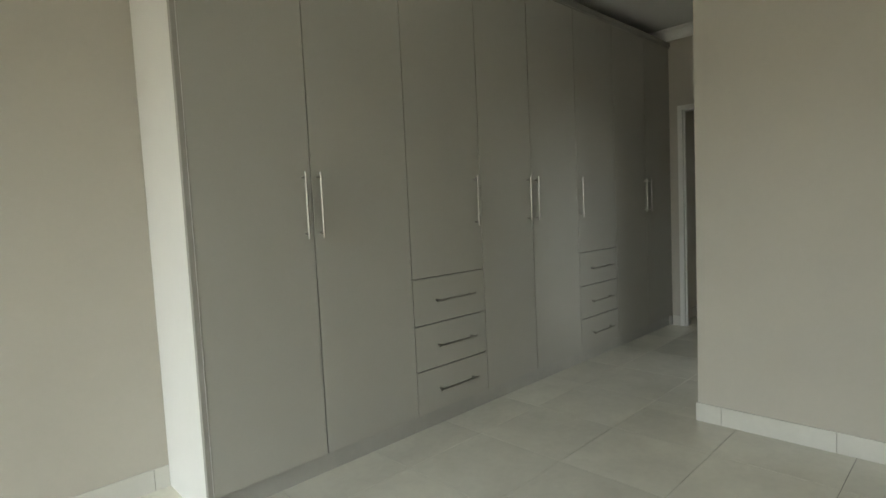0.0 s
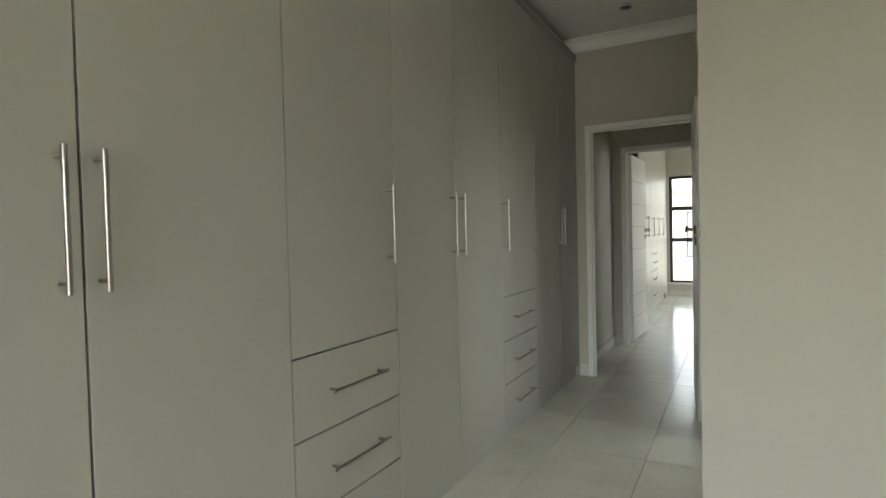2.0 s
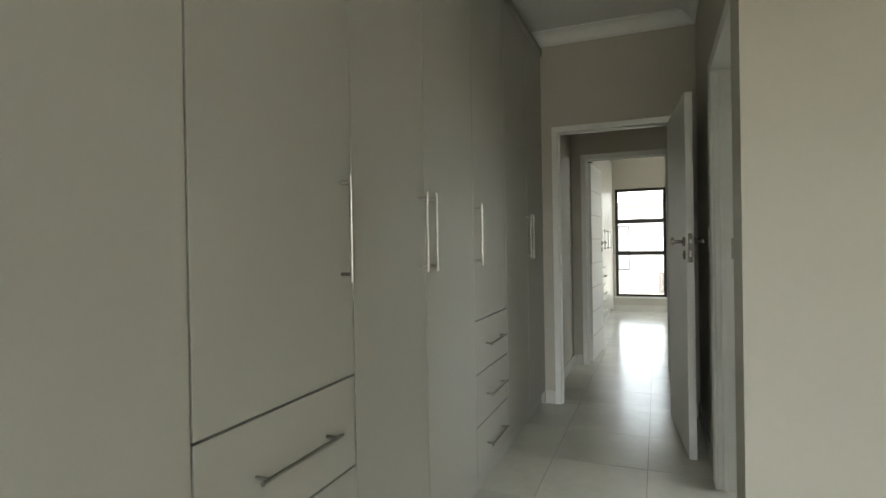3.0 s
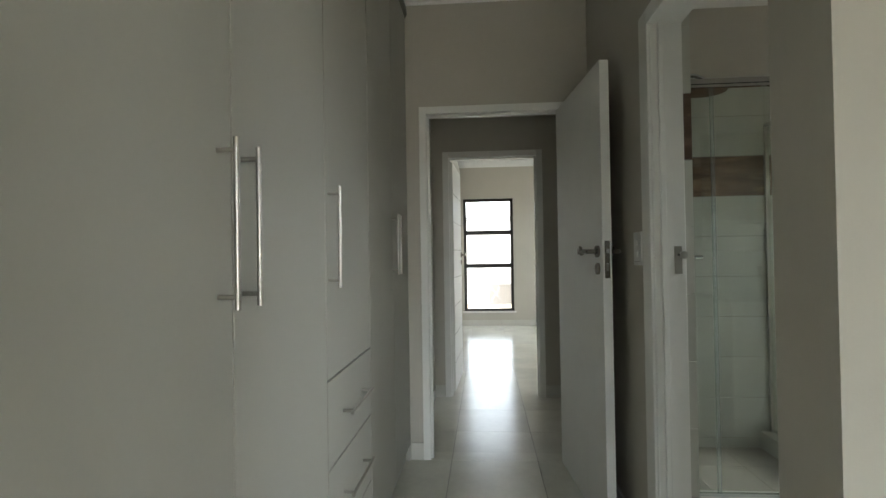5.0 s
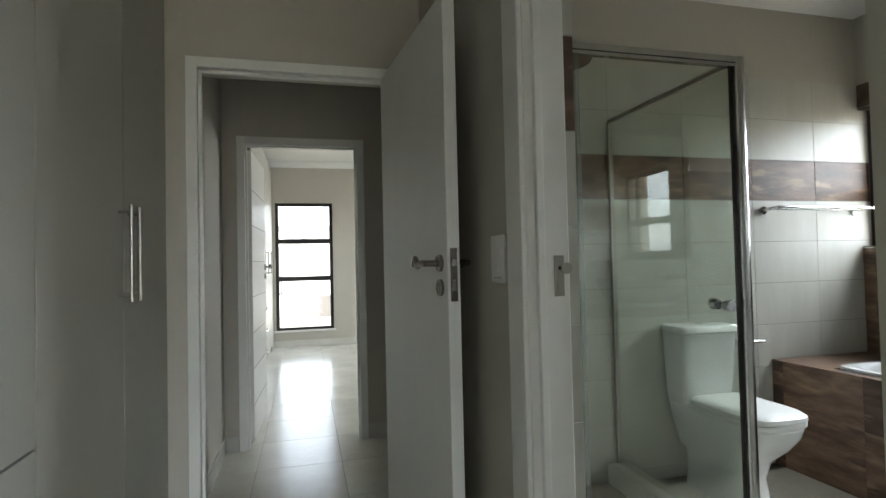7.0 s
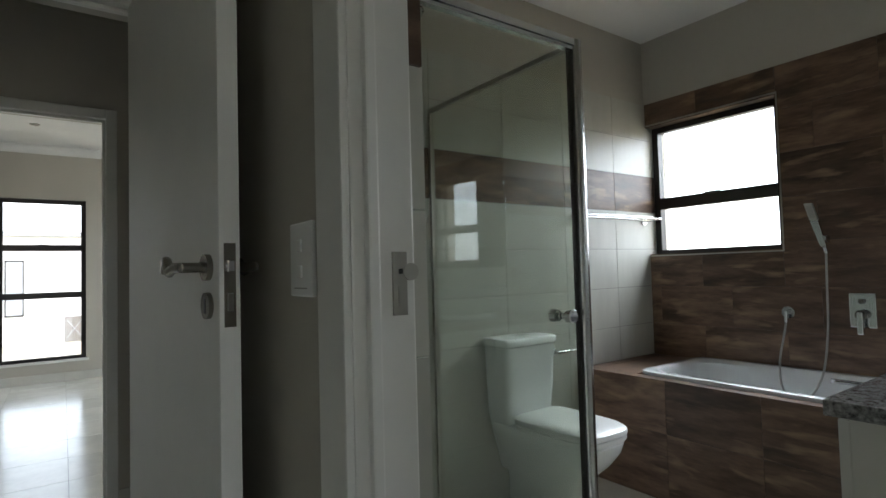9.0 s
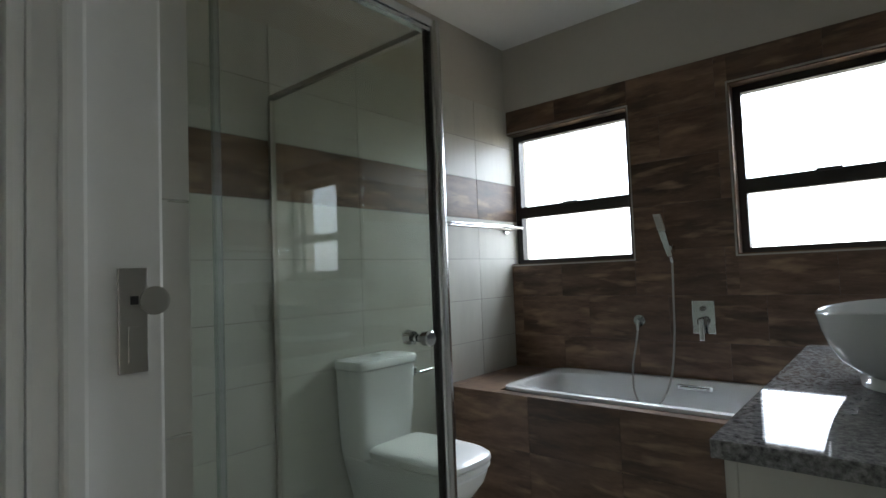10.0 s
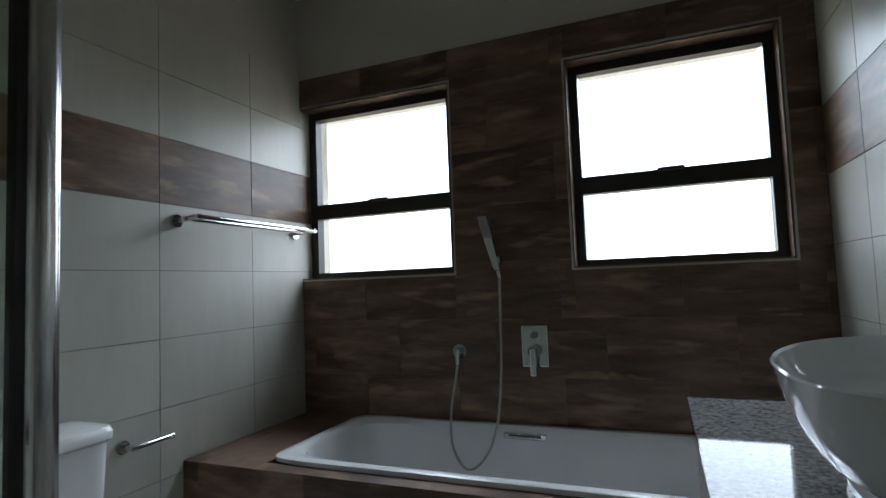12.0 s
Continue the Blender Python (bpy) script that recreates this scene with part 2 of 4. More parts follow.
floor = structure("floor", B(-2.73, 11.15, -2.73, 2.85, -0.15, -0.004), M_GROUT, "grey grout bed under cream porcelain floor tiles", "floor")
# Unseen slab, added to keep direct sun out of the bathroom windows.
structure("roof_overhang", B(2.83, 11.15, -3.9, -2.73, CEIL + 0.02, CEIL + 0.12), M_WHITE, "unseen white slab added over the window side to block the sun", "eaves")
structure("wall_lower_storey", B(-2.7, 11.1, -2.7, 2.8, -3.3, -0.155), M_PLASTER, "plain plastered storey under the rooms", "wall")
structure("ceiling", B(-2.73, 11.15, -2.73, 2.85, CEIL, CEIL + 0.12), M_WHITE, "smooth white painted ceiling", "ceiling")
structure("ceiling_bathroom", B(3.016, 5.231, -1.676, 1.028, 2.685, CEIL - 0.002), M_WHITE, "smooth white lower bathroom ceiling", "ceiling")
structure("wall_north", B(-2.73, 5.15, 2.72, 2.85, -0.004, CEIL), M_PAINT, "plain greige painted bedroom wall", "wall")
structure("wall_south", B(-2.6, 2.83, -2.73, -2.6, -0.004, CEIL), M_PAINT, "plain greige painted bedroom wall", "wall")
structure("wall_west", boxes((-2.73, -2.6, -2.73, -1.1, -0.004, CEIL), (-2.73, -2.6, 2.1, 2.72, -0.004, CEIL),
          (-2.73, -2.6, -1.1, 2.1, -0.004, 0.03), (-2.73, -2.6, -1.1, 2.1, 2.08, CEIL)), M_PAINT, "greige painted wall with a wide window", "wall")
wall_bath_west = structure("wall_bath_west", B(2.83, 3.014, -2.73, 1.185, -0.004, CEIL), M_PAINT,
          "greige painted wall between bedroom and bathroom", "wall")
wall_bath_north = structure("wall_bath_north", boxes((3.014, 3.03, 1.03, 1.185, -0.004, CEIL), (3.93, 5.15, 1.03, 1.167, -0.004, CEIL),
          (3.03, 3.93, 1.03, 1.167, 2.09, CEIL)), M_PAINT, "greige painted passage wall with the bathroom doorway", "wall")
W1, W2, WZ = (4.418, 5.225), (3.132, 3.902), (1.25, 2.112)
wall_bath_south = structure("wall_bath_south", boxes((3.014, W2[0], -1.86, -1.678, -0.004, CEIL), (W2[1], W1[0], -1.86, -1.678, -0.004, CEIL),
          (W2[0], W2[1], -1.86, -1.678, -0.004, WZ[0]), (W2[0], W2[1], -1.86, -1.678, WZ[1], CEIL),
          (W1[0], 5.233, -1.86, -1.678, -0.004, WZ[0]), (W1[0], 5.233, -1.86, -1.678, WZ[1], CEIL)), M_PAINT,
          "greige bathroom wall with two window openings", "wall")
wall_bath_east = structure("wall_bath_east", B(5.233, 5.35, -1.86, 1.03, -0.004, CEIL), M_PAINT, "greige bathroom wall above cream tiles", "wall")
structure("wall_door", boxes((DOOR_X, 5.15, 1.167, 1.27, -0.004, CEIL), (DOOR_X, 5.15, 2.14, 2.72, -0.004, CEIL),
          (DOOR_X, 5.15, 1.27, 2.14, 2.088, CEIL),
          (5.09, 5.15, 1.27, 1.318, -0.004, 2.088), (5.09, 5.15, 2.109, 2.14, -0.004, 2.088), (5.09, 5.15, 1.318, 2.109, 2.045, 2.088)), M_PAINT, "greige painted wall with the bedroom doorway", "wall")
structure("wall_hall_north", B(5.15, 6.43, 2.22, 2.34, -0.004, CEIL), M_PAINT, "greige painted hall wall", "wall")
structure("wall_hall_south", B(5.35, 6.43, -2.1, -2.0, -0.004, CEIL), M_PAINT, "greige painted hall end wall", "wall")
structure("wall_hall_east", boxes((6.43, 6.56, -2.1, 1.29, -0.004, CEIL), (6.43, 6.56, 2.12, 2.75, -0.004, CEIL),
          (6.43, 6.56, 1.29, 2.12, 2.089, CEIL),
          (6.492, 6.56, 1.29, 1.338, -0.004, 2.089), (6.492, 6.56, 2.072, 2.12, -0.004, 2.089), (6.492, 6.56, 1.338, 2.072, 2.038, 2.089)), M_PAINT, "greige painted hall wall with a doorway", "wall")
structure("wall_far_north", B(6.56, 11.15, 2.75, 2.85, -0.004, CEIL), M_PAINT, "greige painted far bedroom wall", "wall")
structure("wall_far_south", boxes((6.56, 8.4, -1.34, -1.2, -0.004, CEIL), (10.0, 11.15, -1.34, -1.2, -0.004, CEIL),
          (8.4, 10.0, -1.34, -1.2, -0.004, 0.75), (8.4, 10.0, -1.34, -1.2, 2.25, CEIL)), M_PAINT, "greige painted far bedroom wall", "wall")
FWY, FWZ, FX = (1.285, 2.13), (0.25, 2.165), 11.0
structure("wall_far_east", boxes((FX, FX + 0.15, -1.34, FWY[0], -0.004, CEIL), (FX, FX + 0.15, FWY[1], 2.75, -0.004, CEIL),
          (FX, FX + 0.15, FWY[0], FWY[1], -0.004, FWZ[0]), (FX, FX + 0.15, FWY[0], FWY[1], FWZ[1], CEIL)), M_PAINT,
          "greige painted far bedroom wall with a tall window", "wall")


def cornice(name, start, end, inward, label="white moulded ceiling cornice"):
    """A stepped cove of plaster along the top of a wall, from start to end, leaning out by inward."""
    prof = [(0, -0.09), (0.012, -0.09), (0.014, -0.076), (0.022, -0.072), (0.030, -0.058), (0.044, -0.040), (0.062, -0.026),
            (0.078, -0.020), (0.080, -0.011), (0.098, -0.009), (0.1, 0), (0, 0)]
    bm = bmesh.new()
    i = Vector((*inward, 0))
    bm_loft(bm, [[Vector((*p, CEIL - 0.001)) + i * a + Vector((0, 0, b)) for a, b in prof] for p in (start, end)])
    return structure(name, bm, M_CORNICE, label, "cornice")


cornice("trim_cornice", (DOOR_X, 1.167), (DOOR_X, 2.72), (-1, 0))
cornice("trim_cornice", (2.83, 1.167), (DOOR_X, 1.167), (0, 1))
cornice("trim_cornice", (2.83, -2.6), (2.83, 1.167), (-1, 0))
cornice("trim_cornice", (-2.6, 2.72), (DOOR_X, 2.72), (0, -1))
cornice("trim_cornice", (FX, -1.2), (FX, 2.75), (-1, 0))
cornice("trim_cornice", (6.56, 2.75), (FX, 2.75), (0, -1))


# ---- doorways, doors ----
def frame_x(name, x0, x1, ya, yb, top, w, label):
    """Painted door frame in a wall that faces x: jambs, head and a rebate stop."""
    ob = thing(name, ((x0 + x1) / 2, (ya + yb) / 2, 0), label, "door frame")
    tagged(ob, kind="structure")
    cx, cy = (x0 + x1) / 2, (ya + yb) / 2
    for y0, y1, s in ((ya - w, ya, 1), (yb, yb + w, -1)):
        bm = B(x0 - cx, x1 - cx, y0 - cy, y1 - cy, 0, top + w, bev=0.004)
        e = (y1 if s > 0 else y0) - cy
        bm_box(bm, x0 - cx + 0.03, x1 - cx - 0.02, min(e, e + s * 0.014), max(e, e + s * 0.014), 0, top - 0.002, 0.003)
        part("jamb", bm, M_GLOSSWHITE, ob)
    bm = B(x0 - cx, x1 - cx, ya - cy, yb - cy, top, top + w, bev=0.004)
    bm_box(bm, x0 - cx + 0.03, x1 - cx - 0.02, ya - cy, yb - cy, top - 0.014, top, 0.003)
    part("head", bm, M_GLOSSWHITE, ob)
    return ob


frame_x("door_frame_1", DOOR_X - 0.016, 5.088, 1.315, 2.112, 2.042, 0.044, "white painted steel frame of the bedroom doorway")
frame_x("door_frame_2", 6.414, 6.49, 1.335, 2.075, 2.035, 0.052, "white painted frame of the far bedroom doorway")


def bath_frame():
    ob = thing("door_frame_3", (3.49, 1.12, 0), "white painted frame of the bathroom doorway with a strike plate", "door frame")
    tagged(ob, kind="structure")
    y0, y1, top = 1.055 - 1.12, 1.181 - 1.12, 2.03
    bm = B(3.0315 - 3.49, 3.045 - 3.49, y0, 0.03, 0, top, bev=0.002)
    part("jamb", bm, M_GLOSSWHITE, ob)
    for x0, x1, s in ((3.86, 3.962, -1),):
        bm = bmesh.new()
        e = (x1 if s > 0 else x0) - 3.49
        f = (x0 if s > 0 else x1) - 3.49
        bm_box(bm, min(e, f), max(e, f), 0.047, y1, 0, top + 0.06, 0.005)
        bm_box(bm, min(e, e - s * 0.05), max(e, e - s * 0.05), y0, 0.047, 0, top + 0.05, 0.004)
        bm_box(bm, min(e, e + s * 0.016), max(e, e + s * 0.016), y0 + 0.07, y0 + 0.09, 0, top, 0.004)
        part("jamb", bm, M_GLOSSWHITE, ob, smooth=False)
    bm = B(3.045 - 3.49, 3.86 - 3.49, y0, y1, top, top + 0.06, bev=0.004)
    part("head", bm, M_GLOSSWHITE, ob)
    bm = B(3.856 - 3.49, 3.861 - 3.49, 1.072 - 1.12, 1.098 - 1.12, 1.122, 1.222, bev=0.001)
    sp = part("strike_plate", bm, M_STEEL, ob, "brushed steel strike plate")
    bm = B(3.8545 - 3.49, 3.8558 - 3.49, 1.081 - 1.12, 1.088 - 1.12, 1.187, 1.195)
    part("latch_slot", bm, M_BLACK, sp)
    bm = B(3.8545 - 3.49, 3.8558 - 3.49, 1.079 - 1.12, 1.090 - 1.12, 1.133, 1.166)
    part("bolt_slot", bm, M_STEEL, sp)
    bm = bm_rod(bmesh.new(), (3.8535 - 3.49, 1.066 - 1.12, 1.19), (3.8575 - 3.49, 1.066 - 1.12, 1.19), 0.014, 24)
    part("strike_lip", bm, M_STEEL, sp, smooth=True)
    return ob


bath_frame()


def lever(parent, x, y, z, side, tip):
    """A lever handle on a round rose: side is the way off the leaf, tip the way of the lever along it."""
    bm = bmesh.new()
    bm_rod(bm, (x, y, z), (x, y + side * 0.011, z), 0.026, 24)
    bm_rod(bm, (x, y + side * 0.01, z), (x, y + side * 0.05, z), 0.010)
    run = ((0, 0.05, 0), (0.03, 0.054, 0.001), (0.052, 0.055, -0.003), (0.068, 0.055, -0.008), (0.082, 0.054, 0.0), (0.094, 0.053, 0.012),
           (0.108, 0.051, 0.016), (0.12, 0.049, 0.008), (0.128, 0.047, -0.008))
    pts = [(x + tip * a, y + side * b, z + c) for a, b, c in run]
    bm_tube(bm, pts, 0.0102)
    h = part("door_handle", bm, M_LEVER, parent, "brushed steel lever handle with a curled tip", smooth=True)
    bm = bmesh.new()
    bm_rod(bm, (x, y, z - 0.075), (x, y + side * 0.009, z - 0.075), 0.026, 24)
    es = part("escutcheon", bm, M_LEVER, parent, smooth=True)
    bm = B(x - 0.004, x + 0.004, y + min(side * 0.006, side * 0.0098), y + max(side * 0.006, side * 0.0098), z - 0.09, z - 0.06)
    part("keyhole", bm, M_BLACK, es)
    return h


def door_leaf(name, hinge, angle, label, width=0.80, grooves=False, hz=1.209):
    """A flush leaf hung at the origin that runs along +x; opened by an angle about its hinge."""
    ob = thing(name, (hinge[0], hinge[1], 0), label, "door")
    ob.rotation_euler = (0, 0, radians(angle))
    h = 2.03
    bm = B(0, width, -0.02, 0.02, 0.006, h, bev=0.0025)
    leaf = part("leaf", bm, M_GLOSSWHITE, ob)
    if grooves:
        # Thin grey strips on the leaf stand in for shade inside its grooves.
        for k in range(1, 8):
            part("groove", B(0.005, width - 0.005, -0.0212, 0.0212, k * 0.25, k * 0.25 + 0.005), M_CUPEDGE, leaf)
    for s in (1, -1):
        lever(ob, width - 0.058, s * 0.02, hz, s, -1)
    bm = B(width - 0.001, width + 0.0016, -0.011, 0.011, hz - 0.115, hz + 0.045)
    lp = part("lock_plate", bm, M_LEVER, ob, "brushed steel lock forend")
    part("latch", B(width, width + 0.011, -0.007, 0.007, hz - 0.01, hz + 0.012, bev=0.002), M_CHROME, lp)
    part("bolt", B(width, width + 0.004, -0.006, 0.006, hz - 0.085, hz - 0.05, bev=0.001), M_CHROME, lp)
    for z in (0.25, 1.8):
        bm = bmesh.new()
        bm_rod(bm, (-0.006, 0.024, z - 0.05), (-0.006, 0.024, z + 0.05), 0.007)
        bm_box(bm, -0.006, 0.03, 0.0195, 0.0225, z - 0.05, z + 0.05)
        part("hinge", bm, M_STEEL, ob, smooth=True)
    return ob


door_leaf("door_1", (5.005, 1.335), 185.4, "white flush bedroom door standing open beside the passage wall", 0.81)
door_leaf("door_2", (6.60, 2.07), -2.5, "white grooved door standing open into the far bedroom", 0.76, grooves=True)


def switch(x, z):
    ob = thing("light_switch", (x, 1.167, z), "white plastic double light switch on the passage wall", "light switch")
    part("plate", B(-0.052, 0.052, 0, 0.010, -0.066, 0.066, bev=0.004), M_PLASTIC, ob)
    for dz in (0.024, -0.022):
        part("rocker", B(-0.010, 0.010, 0.009, 0.0135, dz - 0.011, dz + 0.011, bev=0.002), M_PLASTIC, ob)
    part("seam", B(-0.03, 0.03, 0.0096, 0.0106, -0.052, -0.05), M_CUPEDGE, ob)


switch(4.045, 1.217)


def downlight(x, y):
    ob = thing("downlight", (x, y, CEIL), "recessed ceiling downlight with a steel ring, switched off", "ceiling light", "ceiling downlights")
    bm = bmesh.new()
    rings = [[(r * math.cos(2 * math.pi * k / 28), r * math.sin(2 * math.pi * k / 28), z) for k in range(28)]
             for r, z in ((0.045, 0.0), (0.045, -0.006), (0.037, -0.008), (0.031, -0.003), (0.031, 0.0))]
    bm_loft(bm, rings, False, False)
    part("ring", bm, M_STEEL, ob, smooth=True)
    bm = bmesh.new()
    bm_rod(bm, (0, 0, -0.003), (0, 0, -0.0005), 0.031, 24)
    part("lamp", bm, M_BLACK, ob, "dark unlit lamp face")


downlight(4.52, 1.73)
downlight(2.9, 1.73)
downlight(9.9, 1.75)


# ---- built-in wardrobes ----
def bar_handle(parent, p, q, off):
    """A steel bar on two posts, lying off the face by off (towards -y)."""
    p, q = Vector(p), Vector(q)
    d = (q - p).normalized()
    bm = bmesh.new()
    o = Vector((0, -off, 0))
    bm_rod(bm, p + o, q + o, 0.006, 12)
    for e in (p + d * 0.022, q - d * 0.022):
        bm_rod(bm, e, e + o, 0.0048, 10)
    return part("handle", bm, M_STEEL, parent, "brushed steel bar handle", smooth=True)


GAP, DZ0, DZ1, DRAWER = 0.003, 0.095, 2.628, (0.095, 0.338, 0.589, 0.846)
HZ = (1.113, 1.408)


def wardrobe(x0, x1, label, doors, drawers=None, y=CUP_Y, end_panel=False, filler=0.0, depth=0.485, top=DZ1):
    """One unit: carcass, plinth and fronts. doors: (left, right, bottom, handle x)."""
    cx = (x0 + x1) / 2
    ob = thing("wardrobe", (cx, y, 0), label, "wardrobe", "built-in wardrobes")
    # Carcass coloured near black, so the seams carry their shade as colour.
    part("body", B(x0 - cx + 0.001, x1 - cx - 0.001, 0.0215, depth, 0.0915, top), M_GAPSHADE, ob)
    part("plinth", B(x0 - cx, x1 - cx, 0.03, 0.046, 0, 0.09), M_PLINTH, ob, "grey recessed plinth board")
    for a, b, z0, hx in doors:
        d = part("door", B(a - cx + GAP, b - cx - GAP, 0, 0.019, z0 + GAP, top, bev=0.0013), M_CUP, ob)
        bar_handle(d, (hx - cx, 0, HZ[0]), (hx - cx, 0, HZ[1]), 0.035)
    if drawers:
        a, b, hx0, hx1 = drawers
        for z0, z1 in zip(DRAWER, DRAWER[1:]):
            d = part("drawer_front", B(a - cx + GAP, b - cx - GAP, 0, 0.019, z0 + GAP, z1 - GAP, bev=0.0013), M_CUP, ob)
            hz = (z0 + z1) / 2 - 0.001
            bar_handle(d, (hx0 - cx, 0, hz), (hx1 - cx, 0, hz), 0.035)
    if end_panel:
        part("end_panel", B(x0 - cx - 0.02, x0 - cx, 0.024, depth, 0, top), M_CUPWHITE, ob, "white end panel")
        part("edge_strip", B(x0 - cx - 0.02, x0 - cx - 0.001, -0.002, 0.0235, 0, top), M_CUPEDGE, ob, "grey edging strip")
        part("edge_bead", B(x0 - cx - 0.0008, x0 - cx + 0.0012, -0.003, 0.018, DZ0, top), M_CUPWHITE, ob, "white edge bead")
    if filler:
        part("filler", B(x1 - cx + 0.001, x1 - cx + filler, 0.002, 0.02, 0.0, top), M_CUP, ob)
    return ob


S = (0.615, 1.145, 1.715, 2.29, 2.805, 3.37, 3.945, 4.5, 5.0)
wardrobe(S[0], S[2], "light grey two-door wardrobe unit with a white end panel",
         [(S[0], S[1], DZ0, 1.100), (S[1], S[2], DZ0, 1.176)], end_panel=True)
wardrobe(S[2], S[3], "light grey wardrobe unit with one door above three drawers", [(S[2], S[3], DRAWER[3], 2.232)], (S[2], S[3], 1.862, 2.168))
wardrobe(S[3], S[5], "light grey two-door wardrobe unit with steel bar handles", [(S[3], S[4], DZ0, 2.752), (S[4], S[5], DZ0, 2.842)])
wardrobe(S[5], S[6], "light grey wardrobe unit with one door above three drawers", [(S[5], S[6], DRAWER[3], 3.397)], (S[5], S[6], 3.515, 3.82))
wardrobe(S[6], S[8], "light grey two-door wardrobe unit beside the doorway", [(S[6], S[7], DZ0, 4.455), (S[7], S[8], DZ0, 4.54)], filler=0.026)
# The capping's grey is darker than the doors to carry its underside shade.
structure("trim_wardrobe_top", boxes((0.58, DOOR_X, CUP_Y - 0.005, 2.715, DZ1 + 0.001, DZ1 + 0.03), (0.58, DOOR_X, CUP_Y - 0.012, CUP_Y + 0.02, DZ1 + 0.012, DZ1 + 0.05)),
          M_CUPEDGE, "moulded capping along the wardrobe tops, its shade put into a darker grey", "trim")

FS = (7.9, 8.45, 9.0, 9.55, 10.1, 10.65)
for i in range(0, 4, 2):
    wardrobe(FS[i], FS[i + 1], "light grey far bedroom wardrobe unit with drawers", [(FS[i], FS[i + 1], DRAWER[3], FS[i] + 0.05)],
             (FS[i], FS[i + 1], FS[i] + 0.13, FS[i] + 0.42), y=2.17, depth=0.55)
    wardrobe(FS[i + 1], FS[i + 2], "light grey far bedroom wardrobe unit with one tall door", [(FS[i + 1], FS[i + 2], DZ0, FS[i + 1] + 0.05)],
             y=2.17, depth=0.55)
wardrobe(FS[4], FS[5], "light grey far bedroom wardrobe unit with one tall door", [(FS[4], FS[5], DZ0, FS[4] + 0.05)], y=2.17, depth=0.55, filler=0.34)


# ---- windows ----
def window(name, origin, w, z0, z1, bars, yaw, label, depth=0.05, latch=True, side=0.042):
    """Dark aluminium frame that runs along its own x; bars: heights of the cross rails."""
    ob = thing(name, origin, label, "window")
    tagged(ob, kind="structure")
    ob.rotation_euler = (0, 0, radians(yaw))
    f = side
    part("window_frame", boxes((-w / 2, -w / 2 + f, -depth / 2, depth / 2, z0, z1), (w / 2 - f, w / 2, -depth / 2, depth / 2, z0, z1),
         (-w / 2 + f, w / 2 - f, -depth / 2, depth / 2, z0, z0 + f * 0.75), (-w / 2 + f, w / 2 - f, -depth / 2, depth / 2, z1 - f, z1)), M_BRONZE, ob)
    lv = [z0 + f * 0.75] + list(bars) + [z1 - f]
    for i, zb in enumerate(bars):
        r = part("rail", boxes((-w / 2 + f, w / 2 - f, -depth / 2, depth / 2 + 0.006, zb - 0.036, zb + 0.036)), M_BRONZE, ob)
        if latch and i == len(bars) - 1:
            bm = B(-0.05, 0.05, depth / 2 + 0.004, depth / 2 + 0.022, zb + 0.028, zb + 0.042, bev=0.003)
            part("latch", bm, M_BRONZE, r)
    for a, b in zip(lv, lv[1:]):
        p = part("pane", B(-w / 2 + f, w / 2 - f, -0.004, 0.002, a, b), M_GLASS, ob)
        p.visible_shadow = False
    return ob


window("window_1", ((W1[0] + W1[1]) / 2, -1.775, 0), W1[1] - W1[0], WZ[0] + 0.001, WZ[1] - 0.001, [1.592], 0, "dark bronze aluminium bathroom window with two panes", 0.05)
window("window_2", ((W2[0] + W2[1]) / 2, -1.775, 0), W2[1] - W2[0], WZ[0] + 0.001, WZ[1] - 0.001, [1.592], 0, "dark bronze aluminium bathroom window with two panes", 0.05)
window("window_3", (FX + 0.06, (FWY[0] + FWY[1]) / 2, 0), FWY[1] - FWY[0], FWZ[0] + 0.001, FWZ[1] - 0.001, [1.02, 1.585], 90,
       "tall dark bronze aluminium window with three panes", 0.05, side=0.05)
window("window_4", (-2.66, 0.5, 0), 3.2, 0.031, 2.079, [1.2], -90, "wide dark bronze aluminium bedroom window", 0.05)
# Unseen window, added where the far bedroom's fill lamp shines in.
window("window_5", (9.2, -1.27, 0), 1.6, 0.751, 2.249, [1.4], 0, "dark bronze aluminium window, unseen, added to let fill light into the far bedroom", 0.05)
structure("window_sill", B(FX - 0.012, FX + 0.03, FWY[0] - 0.03, FWY[1] + 0.03, FWZ[0] - 0.03, FWZ[0], bev=0.003), M_GLOSSWHITE, "white painted window sill", "sill")
